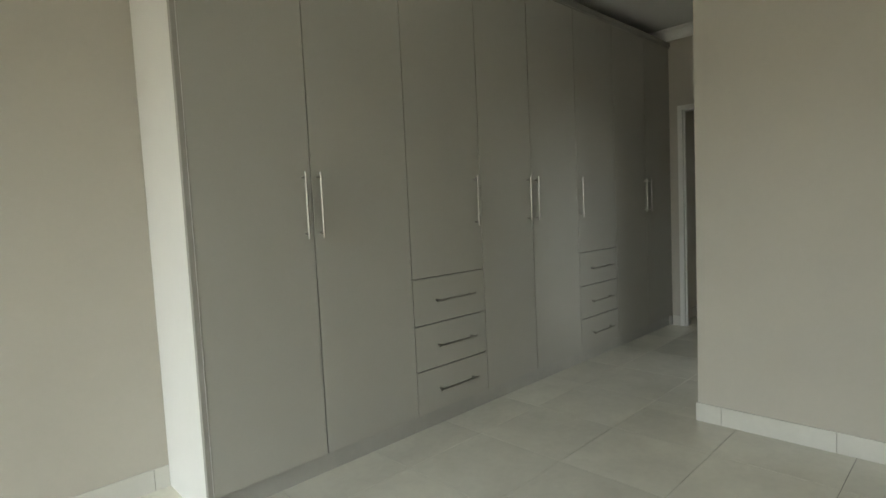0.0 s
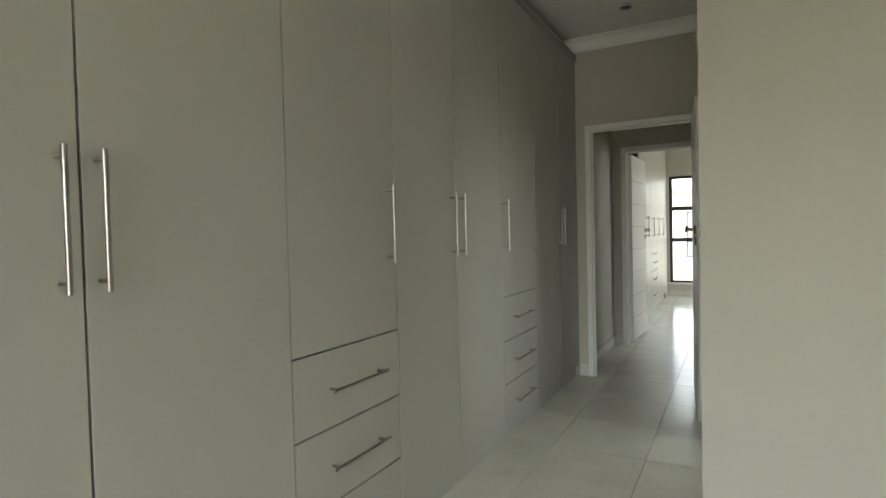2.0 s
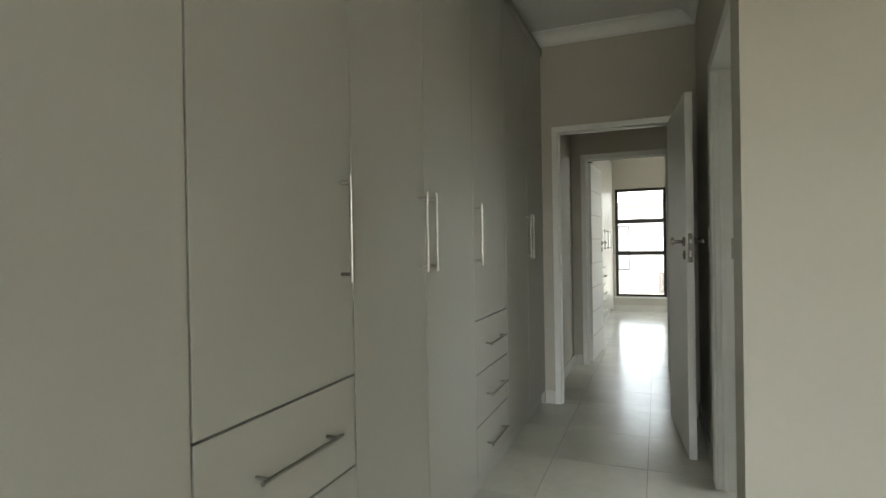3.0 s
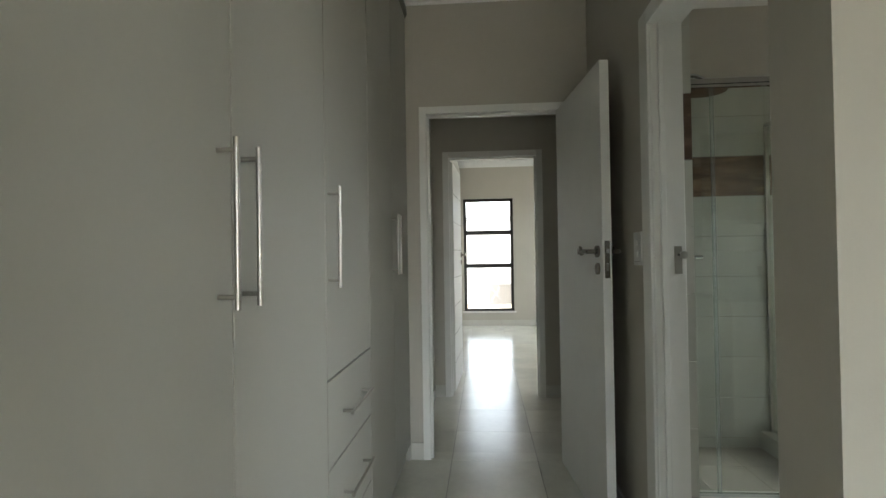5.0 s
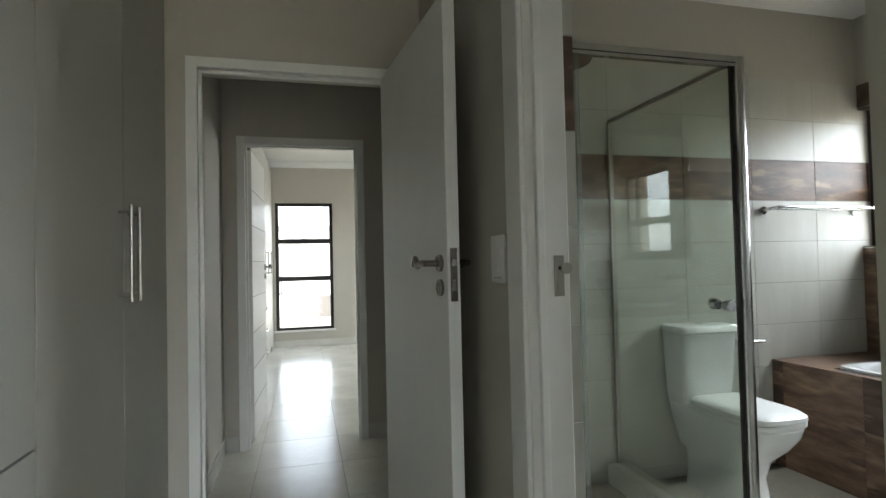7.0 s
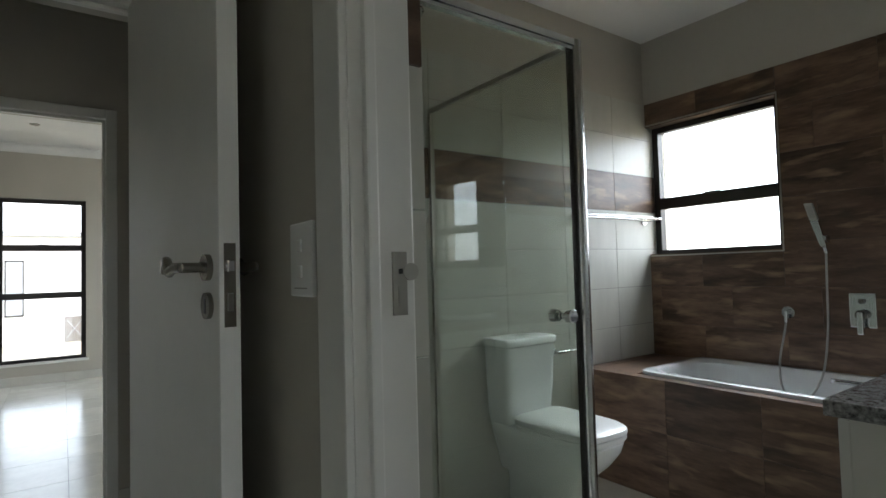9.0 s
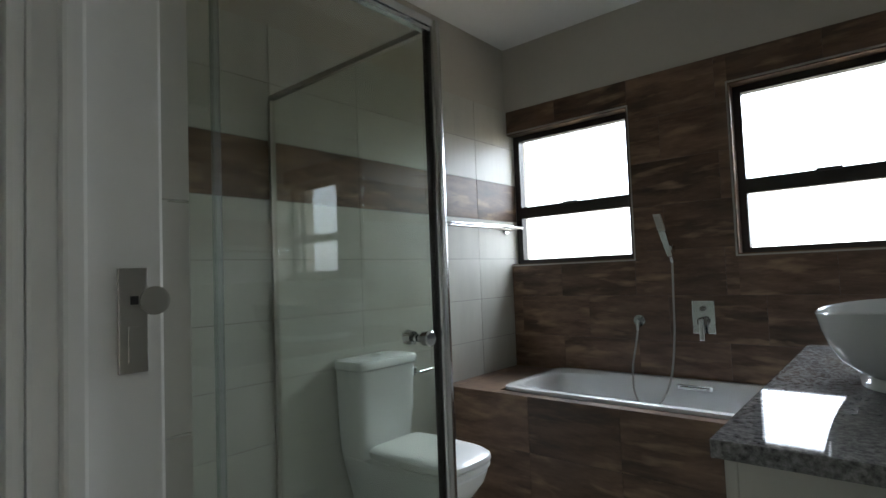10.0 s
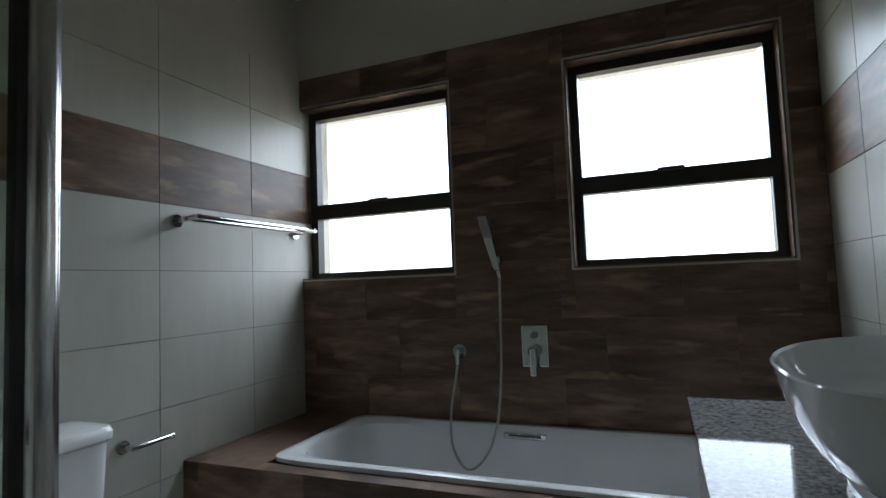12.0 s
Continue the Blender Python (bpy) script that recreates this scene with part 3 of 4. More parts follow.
for a, b in (W1, W2):
    # light tile-edge beads round each bathroom recess; the first one runs into the tiled side wall
    open_side = b < EAST - 0.01
    e = 0.008 if open_side else -0.001
    rows = [(a - 0.008, b + e, SOUTH - 0.006, SOUTH + 0.003, WZ[0] - 0.008, WZ[0]), (a - 0.008, b + e, SOUTH - 0.006, SOUTH + 0.003, WZ[1], WZ[1] + 0.008),
            (a - 0.008, a, SOUTH - 0.006, SOUTH + 0.003, WZ[0], WZ[1])]
    lining = [(a, b - 0.001, -1.75, SOUTH - 0.006, WZ[0] - 0.001, WZ[0] + 0.006), (a, b - 0.001, -1.75, SOUTH - 0.006, WZ[1] - 0.006, WZ[1] + 0.001),
              (a - 0.001, a + 0.006, -1.75, SOUTH - 0.006, WZ[0] + 0.006, WZ[1] - 0.006)]
    if open_side:
        rows.append((b, b + 0.008, SOUTH - 0.006, SOUTH + 0.003, WZ[0], WZ[1]))
        lining.append((b - 0.006, b + 0.001, -1.75, SOUTH - 0.006, WZ[0] + 0.006, WZ[1] - 0.006))
    structure("trim_bead", boxes(*rows), M_STEEL, "thin aluminium tile bead round the window recess", "trim")
    structure("trim_reveal", boxes(*lining), M_WOODTILE, "brown wood-look tiles lining the window recess", "trim")


# ---- bathroom fittings ----
TUBZ, TUBY = 0.603, -0.945
tub_x0, tub_x1, tub_y0, tub_y1 = 3.2, 4.905, -1.654, -1.012


def bath():
    ob = thing("bathtub", ((tub_x0 + tub_x1) / 2, (tub_y0 + tub_y1) / 2, 0.06), "white built-in acrylic bathtub set in a brown tiled surround", "bathtub")
    a, b, z = (tub_x1 - tub_x0) / 2, (tub_y1 - tub_y0) / 2, TUBZ - 0.06
    rings = [superellipse(0, 0, z + 0.001, a, b, 14), superellipse(0, 0, z + 0.016, a, b, 14), superellipse(0, 0, z + 0.02, a - 0.008, b - 0.008, 12),
             superellipse(0, 0, z + 0.018, a - 0.04, b - 0.035, 8), superellipse(0, 0, z + 0.002, a - 0.055, b - 0.05, 6),
             superellipse(0, 0, z - 0.1, a - 0.085, b - 0.065, 5), superellipse(0.0, 0, z - 0.25, a - 0.15, b - 0.085, 4.5),
             superellipse(0, 0, z - 0.36, a - 0.2, b - 0.11, 4), superellipse(0, 0, z - 0.4, a - 0.27, b - 0.16, 3.5),
             superellipse(0, 0, z - 0.41, 0.25, 0.06, 3)]
    bm = bm_loft(bmesh.new(), rings, False, True)
    part("shell", bm, M_ACRYL, ob, smooth=True)
    bm = B(-0.02, 0.15, -b + 0.052, -b + 0.066, z - 0.028, z - 0.004, bev=0.003)
    p = part("grip_recess", bm, M_CHROME, ob, "chrome grip plate on the inner side")
    bm = bmesh.new()
    bm_tube(bm, [(0.0, -b + 0.066, z - 0.016), (0.0, -b + 0.078, z - 0.016), (0.13, -b + 0.078, z - 0.016), (0.13, -b + 0.066, z - 0.016)], 0.005)
    part("grip_bar", bm, M_CHROME, p, smooth=True)
    bm = bm_rod(bmesh.new(), (0, 0, z - 0.409), (0, 0, z - 0.402), 0.03, 20)
    part("drain", bm, M_CHROME, ob, "chrome waste", smooth=True)
    return ob


bath()


def bath_surround():
    ob = structure("bath_surround", boxes((WEST, EAST, TUBY - 0.09, TUBY - T, 0, TUBZ - T), (tub_x1 - 0.0, EAST, SOUTH, TUBY - 0.09, 0, TUBZ - T),
                   (WEST, tub_x0, SOUTH, TUBY - 0.09, 0, TUBZ - T), (tub_x0, tub_x1, SOUTH, tub_y0, 0, TUBZ - T)),
                   M_DARKGROUT, "built-in bath surround clad in brown wood-look tiles", "bath surround")
    return ob


surround = bath_surround()


def mixer():
    ob = thing("bath_mixer", (4.075, SOUTH, 0.937), "square chrome concealed bath mixer with a lever on the brown tiles", "tap")
    part("plate", B(-0.055, 0.055, 0, 0.01, -0.085, 0.085, bev=0.004), M_CHROME, ob)
    # Cartridge and diverter get darker metal to imitate the shadow round the lever.
    bm = bm_rod(bmesh.new(), (0, 0.008, -0.02), (0, 0.045, -0.02), 0.024, 20)
    k = part("cartridge", bm, M_LEVER, ob, smooth=True)
    bm = B(-0.013, 0.013, 0.035, 0.058, -0.115, -0.005, bev=0.005)
    part("lever", bm, M_CHROME, k)
    bm = bm_rod(bmesh.new(), (0, 0.008, 0.045), (0, 0.028, 0.045), 0.013, 16)
    part("diverter", bm, M_LEVER, ob, smooth=True)


mixer()


def smooth_line(pts, steps=7):
    """A soft curve through a few points."""
    p = [Vector(q) for q in (pts[0], *pts, pts[-1])]
    out = []
    for a, b, c, d in zip(p, p[1:], p[2:], p[3:]):
        for k in range(steps):
            f = k / steps
            out.append(0.5 * (2 * b + (c - a) * f + (2 * a - 5 * b + 4 * c - d) * f * f + (3 * b - 3 * c + d - a) * f ** 3))
    return out + [p[-1]]


def hand_shower():
    ob = thing("hand_shower", (4.212, SOUTH, 1.285), "slim square chrome hand shower with a long hose", "hand shower")
    bm = B(-0.016, 0.012, 0, 0.04, -0.01, 0.028, bev=0.004)
    bm_rod(bm, (-0.002, 0.036, 0.012), (-0.002, 0.062, 0.012), 0.017, 16)
    part("bracket", bm, M_CHROME, ob, smooth=True)

    def blade(z0, z1, w0, w1, d):
        bm = B(-0.5, 0.5, -d, d, z0, z1, bev=0.0)
        bmesh.ops.bevel(bm, geom=bm.edges[:], offset=0.004, segments=2, affect="EDGES")
        for v in bm.verts:
            f = (v.co.z - z0) / (z1 - z0)
            v.co.x = v.co.x * (w0 + (w1 - w0) * f) + 0.22 * v.co.z
            v.co.y += 0.062 + 0.14 * v.co.z
        return bm
    part("handle", blade(-0.03, 0.105, 0.026, 0.036, 0.010), M_CHROME, ob, "bright chrome handle", smooth=True)
    head = part("head", blade(0.1055, 0.195, 0.036, 0.036, 0.009), M_STEEL, ob, "satin grey spray head", smooth=True)
    part("spray_face", blade(0.115, 0.185, 0.026, 0.026, 0.0102), M_CUPEDGE, head, "grey spray face")
    bm = bmesh.new()
    bm_rod(bm, (-0.008, 0.057, -0.032), (-0.012, 0.052, -0.06), 0.0095, 12)
    part("nut", bm, M_CHROME, ob, smooth=True)
    bm = bmesh.new()
    bm_tube(bm, smooth_line([(-0.012, 0.052, -0.06), (-0.008, 0.054, -0.25), (-0.004, 0.06, -0.45), (0.012, 0.1, -0.66), (0.06, 0.14, -0.78), (0.13, 0.15, -0.82),
                             (0.193, 0.13, -0.745), (0.21, 0.095, -0.62), (0.2, 0.06, -0.5), (0.193, 0.042, -0.425)]), 0.0052, 10)
    part("hose", bm, M_HOSE, ob, "ribbed metal hose", smooth=True)


hand_shower()


def outlet():
    ob = thing("hose_outlet", (4.405, SOUTH, 0.912), "round chrome wall elbow that feeds the shower hose", "tap fitting")
    bm = bmesh.new()
    bm_rod(bm, (0, 0, 0), (0, 0.012, 0), 0.032, 24)
    bm_rod(bm, (0, 0.01, 0), (0, 0.048, 0), 0.015, 16)
    part("rose", bm, M_CHROME, ob, smooth=True)
    bm = bm_rod(bmesh.new(), (0, 0.042, 0.008), (0, 0.042, -0.05), 0.010, 14)
    part("elbow", bm, M_CHROME, ob, smooth=True)


outlet()


def towel_rail():
    ob = thing("towel_rail", (EAST, -1.26, 1.475), "double chrome towel rail on the cream tiles", "towel rail")
    for y in (0.345, -0.345):
        bm = bmesh.new()
        bm_rod(bm, (0, y, 0), (-0.014, y, 0), 0.024, 20)
        bm_rod(bm, (-0.012, y, 0), (-0.125, y, 0.008), 0.010, 14)
        part("bracket", bm, M_CHROME, ob, smooth=True)
    for x, z in ((-0.06, 0.004), (-0.12, 0.008)):
        bm = bm_rod(bmesh.new(), (x, -0.36, z), (x, 0.36, z), 0.0085, 14)
        part("rail", bm, M_CHROME, ob, smooth=True)


towel_rail()


def roll_holder():
    ob = thing("toilet_roll_holder", (EAST, -0.77, 0.72), "empty chrome toilet roll holder on the cream tiles", "roll holder")
    bm = bmesh.new()
    bm_rod(bm, (0, 0.065, 0), (-0.012, 0.065, 0), 0.022, 20)
    bm_rod(bm, (-0.01, 0.065, 0), (-0.055, 0.065, 0), 0.009, 14)
    part("bracket", bm, M_CHROME, ob, smooth=True)
    bm = bmesh.new()
    bm_rod(bm, (-0.055, 0.075, 0), (-0.055, -0.075, 0.002), 0.0075, 14)
    bm_rod(bm, (-0.055, -0.075, 0.002), (-0.055, -0.084, 0.002), 0.011, 14)
    part("arm", bm, M_CHROME, ob, smooth=True)


roll_holder()


def toilet(y):
    """Close-coupled pan that faces -x, its back to the tiled wall."""
    ob = thing("toilet", (EAST, y, 0), "white close-coupled porcelain toilet with the lid down", "toilet")

    def sq(x0, x1, w, z, n=7):
        return superellipse((x0 + x1) / 2, 0, z, (x1 - x0) / 2, w / 2, n, 40)
    bm = bm_loft(bmesh.new(), [sq(-0.165, -0.006, 0.33, 0.43), sq(-0.175, -0.004, 0.35, 0.47), sq(-0.188, -0.003, 0.375, 0.62), sq(-0.196, -0.003, 0.39, 0.805)])
    part("cistern", bm, M_PORC, ob, smooth=True)
    bm = bm_loft(bmesh.new(), [sq(-0.2, -0.002, 0.396, 0.806), sq(-0.209, -0.001, 0.412, 0.815), sq(-0.209, -0.001, 0.412, 0.835), sq(-0.2, -0.004, 0.4, 0.847), sq(-0.17, -0.03, 0.34, 0.851)])
    lid = part("cistern_lid", bm, M_PORC, ob, smooth=True)
    bm = bm_rod(bmesh.new(), (-0.105, 0, 0.85), (-0.105, 0, 0.857), 0.022, 20)
    part("flush_button", bm, M_CHROME, lid, smooth=True)

    def egg(xb, xf, w, z, n=4.0):
        out = []
        for k in range(48):
            t = 2 * math.pi * k / 48
            c, s = math.cos(t), math.sin(t)
            m = (n if c < 0 else 7)
            xx = math.copysign(abs(c) ** (2 / m), c)
            yy = math.copysign(abs(s) ** (2 / m), s)
            mid = xb - (xb - xf) * 0.45
            out.append((mid + (xx * (xb - mid) if c > 0 else xx * (mid - xf)), yy * w / 2, z))
        return out
    bm = bm_loft(bmesh.new(), [egg(-0.06, -0.50, 0.22, 0.000), egg(-0.06, -0.49, 0.20, 0.054), egg(-0.06, -0.47, 0.19, 0.152), egg(-0.05, -0.50, 0.22, 0.239),
                               egg(-0.04, -0.585, 0.30, 0.315), egg(-0.02, -0.635, 0.345, 0.380), egg(-0.01, -0.65, 0.36, 0.423), egg(-0.01, -0.645, 0.35, 0.434)])
    part("bowl", bm, M_PORC, ob, smooth=True)
    bm = bm_loft(bmesh.new(), [sq(-0.2, -0.01, 0.2, 0.2), sq(-0.2, -0.01, 0.28, 0.33), sq(-0.2, -0.008, 0.33, 0.405), sq(-0.18, -0.008, 0.33, 0.429)])
    part("pedestal_back", bm, M_PORC, ob, smooth=True)
    bm = bm_loft(bmesh.new(), [egg(-0.195, -0.652, 0.362, 0.435), egg(-0.192, -0.656, 0.368, 0.441), egg(-0.192, -0.656, 0.368, 0.454), egg(-0.195, -0.65, 0.36, 0.457)])
    part("seat", bm, M_PLASTIC, ob, smooth=True)
    bm = bm_loft(bmesh.new(), [egg(-0.19, -0.654, 0.366, 0.460), egg(-0.187, -0.66, 0.374, 0.467), egg(-0.187, -0.658, 0.37, 0.483), egg(-0.2, -0.64, 0.34, 0.494), egg(-0.25, -0.56, 0.22, 0.498)])
    part("lid", bm, M_PLASTIC, ob, smooth=True)
    ob.scale = (0.99, 0.88, 1)


toilet(-0.365)

# ---- shower ----
SX, SY, SH = 4.332, 0.082, 1.966


def shower():
    ob = thing("shower_enclosure", (SX, SY, 0), "frameless-door glass shower enclosure with chrome posts", "shower enclosure")
    n, e = NORTH - SY, EAST - SX

    def pane(name, *a):
        p = part(name, B(*a), M_SHGLASS, ob)
        p.visible_shadow = False
        return p
    z0 = 0.122
    pane("door_glass", -0.003, 0.003, 0.03, n - 0.268, z0 + 0.012, SH - 0.03)
    pane("fixed_front_glass", -0.003, 0.003, n - 0.257, n - 0.012, z0, SH - 0.02)
    pane("side_glass", 0.022, e - 0.014, -0.003, 0.003, z0, SH - 0.02)
    bm = bm_loft(bmesh.new(), [superellipse(0, 0, z, 0.022, 0.022, 2.6, 32) for z in (0.0, SH)])
    part("corner_post", bm, M_POST, ob, "rounded chrome corner post", smooth=True)
    part("post_seal", B(-0.008, 0.012, 0.0205, 0.031, z0, SH - 0.03), M_BRONZE, ob, "dark rubber seal")
    part("top_rail", boxes((-0.018, 0.018, 0.02, n, SH - 0.022, SH), (-0.012, 0.012, 0.02, n, SH - 0.036, SH - 0.024)), M_CHROME, ob)
    part("side_top_rail", B(0.02, e, -0.010, 0.010, SH - 0.022, SH - 0.002, bev=0.003), M_STEEL, ob)
    part("wall_channel", B(e - 0.015, e - 0.001, -0.012, 0.012, z0, SH - 0.022), M_STEEL, ob)
    part("wall_channel", B(-0.011, 0.011, n - 0.014, n - 0.001, z0, SH - 0.022), M_CHROME, ob)
    part("glass_edge", B(-0.0055, 0.0055, n - 0.268, n - 0.252, z0, SH - 0.03), M_GLEDGE, ob, "pale green polished glass edge")
    part("bottom_seal", B(-0.009, 0.009, 0.03, n - 0.012, z0 + 0.001, z0 + 0.014), M_CHROME, ob)
    bm = bmesh.new()
    for s in (1, -1):
        bm_rod(bm, (0.003 * s, 0.105, 1.03), (0.022 * s, 0.105, 1.03), 0.011, 16)
        bm_rod(bm, (0.020 * s, 0.105, 1.03), (0.044 * s, 0.105, 1.03), 0.019, 20, r2=0.022)
        bm_rod(bm, (0.044 * s, 0.105, 1.03), (0.048 * s, 0.105, 1.03), 0.022, 20, r2=0.018)
    part("door_knob", bm, M_CHROME, ob, "round chrome door knob", smooth=True)


shower()
structure("shower_kerb", boxes((SX - 0.05, SX + 0.06, SY - 0.05, NORTH, 0, 0.12), (SX + 0.06, EAST, SY - 0.05, SY + 0.065, 0, 0.12)), M_CREAMTILE,
          "low cream tiled kerb round the shower floor", "kerb")


def shower_head():
    ob = thing("overhead_shower", (4.46, NORTH, 2.015), "round chrome overhead shower rose on an arm", "shower head")
    bm = bmesh.new()
    bm_rod(bm, (0, 0, 0), (0, -0.01, 0), 0.028, 20)
    bm_tube(bm, [(0, -0.005, 0), (0, -0.12, 0.015), (0, -0.24, 0.012), (0, -0.275, -0.002), (0, -0.285, -0.03)], 0.0095)
    part("arm", bm, M_CHROME, ob, smooth=True)
    bm = bm_loft(bmesh.new(), [superellipse(0, -0.285, z, r, r, 2, 32) for z, r in ((-0.028, 0.018), (-0.042, 0.03), (-0.052, 0.09), (-0.062, 0.1), (-0.066, 0.095))])
    part("rose", bm, M_CHROME, ob, smooth=True)


shower_head()


def shower_mixer():
    ob = thing("shower_mixer", (EAST, 0.6, 1.165), "chrome shower mixer with a lever on the cream tiles", "tap")
    bm = bm_rod(bmesh.new(), (0, 0, 0), (-0.01, 0, 0), 0.03, 28)
    part("plate", bm, M_LEVER, ob, smooth=True)
    bm = bm_rod(bmesh.new(), (-0.008, 0, 0), (-0.06, 0, 0), 0.018, 20)
    part("cartridge", bm, M_CHROME, ob, smooth=True)
    bm = bmesh.new()
    bm_rod(bm, (-0.05, 0, 0.0), (-0.055, -0.08, 0.003), 0.008, 14)
    bm_rod(bm, (-0.055, -0.075, 0.003), (-0.057, -0.115, 0.004), 0.015, 16, r2=0.012)
    part("lever", bm, M_CHROME, ob, smooth=True)


shower_mixer()

# ---- vanity ----
CZ, CX, CY0, CY1 = 0.932, 3.542, -0.81, 0.37


def vanity():
    ob = thing("vanity_cabinet", (WEST, (CY0 + CY1) / 2, 0), "cream vanity cabinet with a dark bar handle under the granite top", "cabinet")
    a, b, d = CY0 - (CY0 + CY1) / 2 + 0.03, CY1 - (CY0 + CY1) / 2 - 0.03, CX - WEST - 0.012
    part("body", B(0.001, d - 0.02, a, b, 0.1, CZ - 0.031), M_VANITY, ob)
    part("plinth", B(0.001, d - 0.06, a, b, 0, 0.098), M_PLINTH, ob)
    for k in range(2):
        y0, y1 = a + (b - a) * k / 2, a + (b - a) * (k + 1) / 2
        dr = part("door", B(d - 0.019, d, y0 + 0.002, y1 - 0.002, 0.102, CZ - 0.04, bev=0.002), M_VANITY, ob)
        hy = (a + b) / 2 + (-0.035 if k == 0 else 0.035)
        bm = bmesh.new()
        bm_box(bm, d, d + 0.02, hy - 0.005, hy + 0.005, 0.74, 0.75)
        bm_box(bm, d, d + 0.02, hy - 0.005, hy + 0.005, 0.86, 0.87)
        bm_box(bm, d + 0.016, d + 0.025, hy - 0.006, hy + 0.006, 0.725, 0.886, 0.002)
        part("handle", bm, M_BRONZE, dr, "dark bar handle")
    ct = tagged(part("countertop", B(WEST, CX, CY0, CY1, CZ - 0.03, CZ, bev=0.003), M_GRANITE, None), "polished speckled grey granite vanity top", "countertop")


vanity()
BX, BY = 3.212, -0.25


def basin():
    ob = thing("basin", (BX, BY, CZ), "white porcelain vessel basin with a swept rim on the granite", "basin")
    A_, B_ = 0.24, 0.245

    def ring(f, z, lift=0.0, n=2.7):
        out = []
        for k in range(64):
            t = 2 * math.pi * k / 64
            c, s = math.cos(t), math.sin(t)
            out.append((A_ * f * math.copysign(abs(c) ** (2 / n), c), B_ * f * math.copysign(abs(s) ** (2 / n), s), z + lift * (0.5 - 0.5 * math.cos(2 * t))))
        return out
    rings = [ring(0.70, 0.001), ring(0.705, 0.012), ring(0.665, 0.024), ring(0.73, 0.032), ring(0.845, 0.054), ring(0.925, 0.088), ring(0.97, 0.118, 0.01), ring(1.0, 0.148, 0.014),
             ring(1.008, 0.154, 0.015), ring(0.998, 0.157, 0.015), ring(0.978, 0.154, 0.014), ring(0.94, 0.126, 0.01), ring(0.78, 0.095), ring(0.6, 0.06), ring(0.35, 0.044), ring(0.1, 0.04)]
    bm = bm_loft(bmesh.new(), rings, True, True)
    part("bowl", bm, M_PORC, ob, smooth=True)
    bm = bm_rod(bmesh.new(), (0, 0, 0.0405), (0, 0, 0.046), 0.024, 20)
    part("drain", bm, M_CHROME, ob, "chrome waste", smooth=True)


basin()


def wall_mirror():
    ob = thing("mirror", (WEST, -0.2, 1.2), "frameless wall mirror over the granite vanity top", "mirror")
    part("glass", B(0.001, 0.006, -0.56, 0.5, 0, 0.8, bev=0.0015), M_MIRROR, ob)
    for y in (-0.5, 0.44):
        for z in (0.06, 0.74):
            bm = bm_rod(bmesh.new(), (0.0055, y, z), (0.012, y, z), 0.011, 16)
            part("fixing", bm, M_CHROME, ob, smooth=True)


wall_mirror()


# ---- outside ----
structure("ground", B(-300, 600, -300, 300, -3.6, -3.0), M_SAND, "bare sandy building ground", "ground")


def neighbour():
    ob = thing("house", (48, 1.0, -3.0), "white plastered neighbouring house with a timber garage gate", "house")
    part("wall", B(0, 9, -22, 22, 0, 7.2), M_PLASTER, ob)
    part("roof", boxes((-0.5, 9.5, -22.5, 22.5, 7.202, 7.5)), M_ROOF, ob, "flat grey sheet roof")
    g = part("garage_door", B(-0.12, -0.004, -2.4, 0.41, 0.01, 1.74), M_GARAGE, ob, "weathered grey-brown timber gate with a cross brace")
    for s in (1, -1):
        bm = bm_rod(bmesh.new(), (-0.14, -0.15 - s * 0.42, 0.3), (-0.14, -0.15 + s * 0.42, 1.5), 0.022, 6)
        part("brace", bm, M_ROOF, g)
    part("gate_post", B(-0.2, -0.004, 0.415, 1.18, 0.0, 1.76), M_PLINTH, ob, "grey rendered gate post")
    w = part("window", B(-0.1, -0.003, 2.6, 3.6, 1.9, 5.6), M_BRONZE, ob)
    part("pane", B(-0.106, -0.101, 2.67, 3.53, 2.0, 5.5), M_ROOF, w)


neighbour()


# ---- tiles, skirtings ----
def unit_box(name, material, dx, dy, dz, bev=0.0012):
    return mesh_of(name, B(-dx / 2, dx / 2, -dy / 2, dy / 2, -dz / 2, dz / 2, bev=0), material)


def floor_field(parent, x0, x1, y0, y1, px, py, ox, oy, material, top=0.0, joint=0.003, cut=()):
    """Tiles of one pitch that fill a rectangle; whole ones share a mesh, those at the edges are cut."""
    whole = unit_box("tile", material, px - joint, py - joint, T)
    i0, i1 = math.floor((x0 - ox) / px), math.ceil((x1 - ox) / px)
    j0, j1 = math.floor((y0 - oy) / py), math.ceil((y1 - oy) / py)
    for i in range(i0, i1):
        for j in range(j0, j1):
            a0, a1 = max(ox + i * px + joint / 2, x0), min(ox + (i + 1) * px - joint / 2, x1)
            b0, b1 = max(oy + j * py + joint / 2, y0), min(oy + (j + 1) * py - joint / 2, y1)
            if a1 - a0 < 0.01 or b1 - b0 < 0.01:
                continue
            full = a1 - a0 > px - joint - 1e-4 and b1 - b0 > py - joint - 1e-4
            me = whole if full else unit_box("tile", material, a1 - a0, b1 - b0, T)
            ob = new("tile", me)
            ob.parent = parent
            ob.location = ((a0 + a1) / 2, (b0 + b1) / 2, top - T / 2)


PXF, PYF, OXF, OYF = 0.513, 0.5, 5.02, 1.49
floor_field(floor, -2.6, 2.83, -2.6, 2.72, PXF, PYF, OXF, OYF, M_FLOOR)
floor_field(floor, 2.83, 5.15, 1.08, 2.72, PXF, PYF, OXF, OYF, M_FLOOR)
floor_field(floor, 5.15, 6.56, -2.0, 2.22, PXF, PYF, OXF, OYF, M_FLOOR)
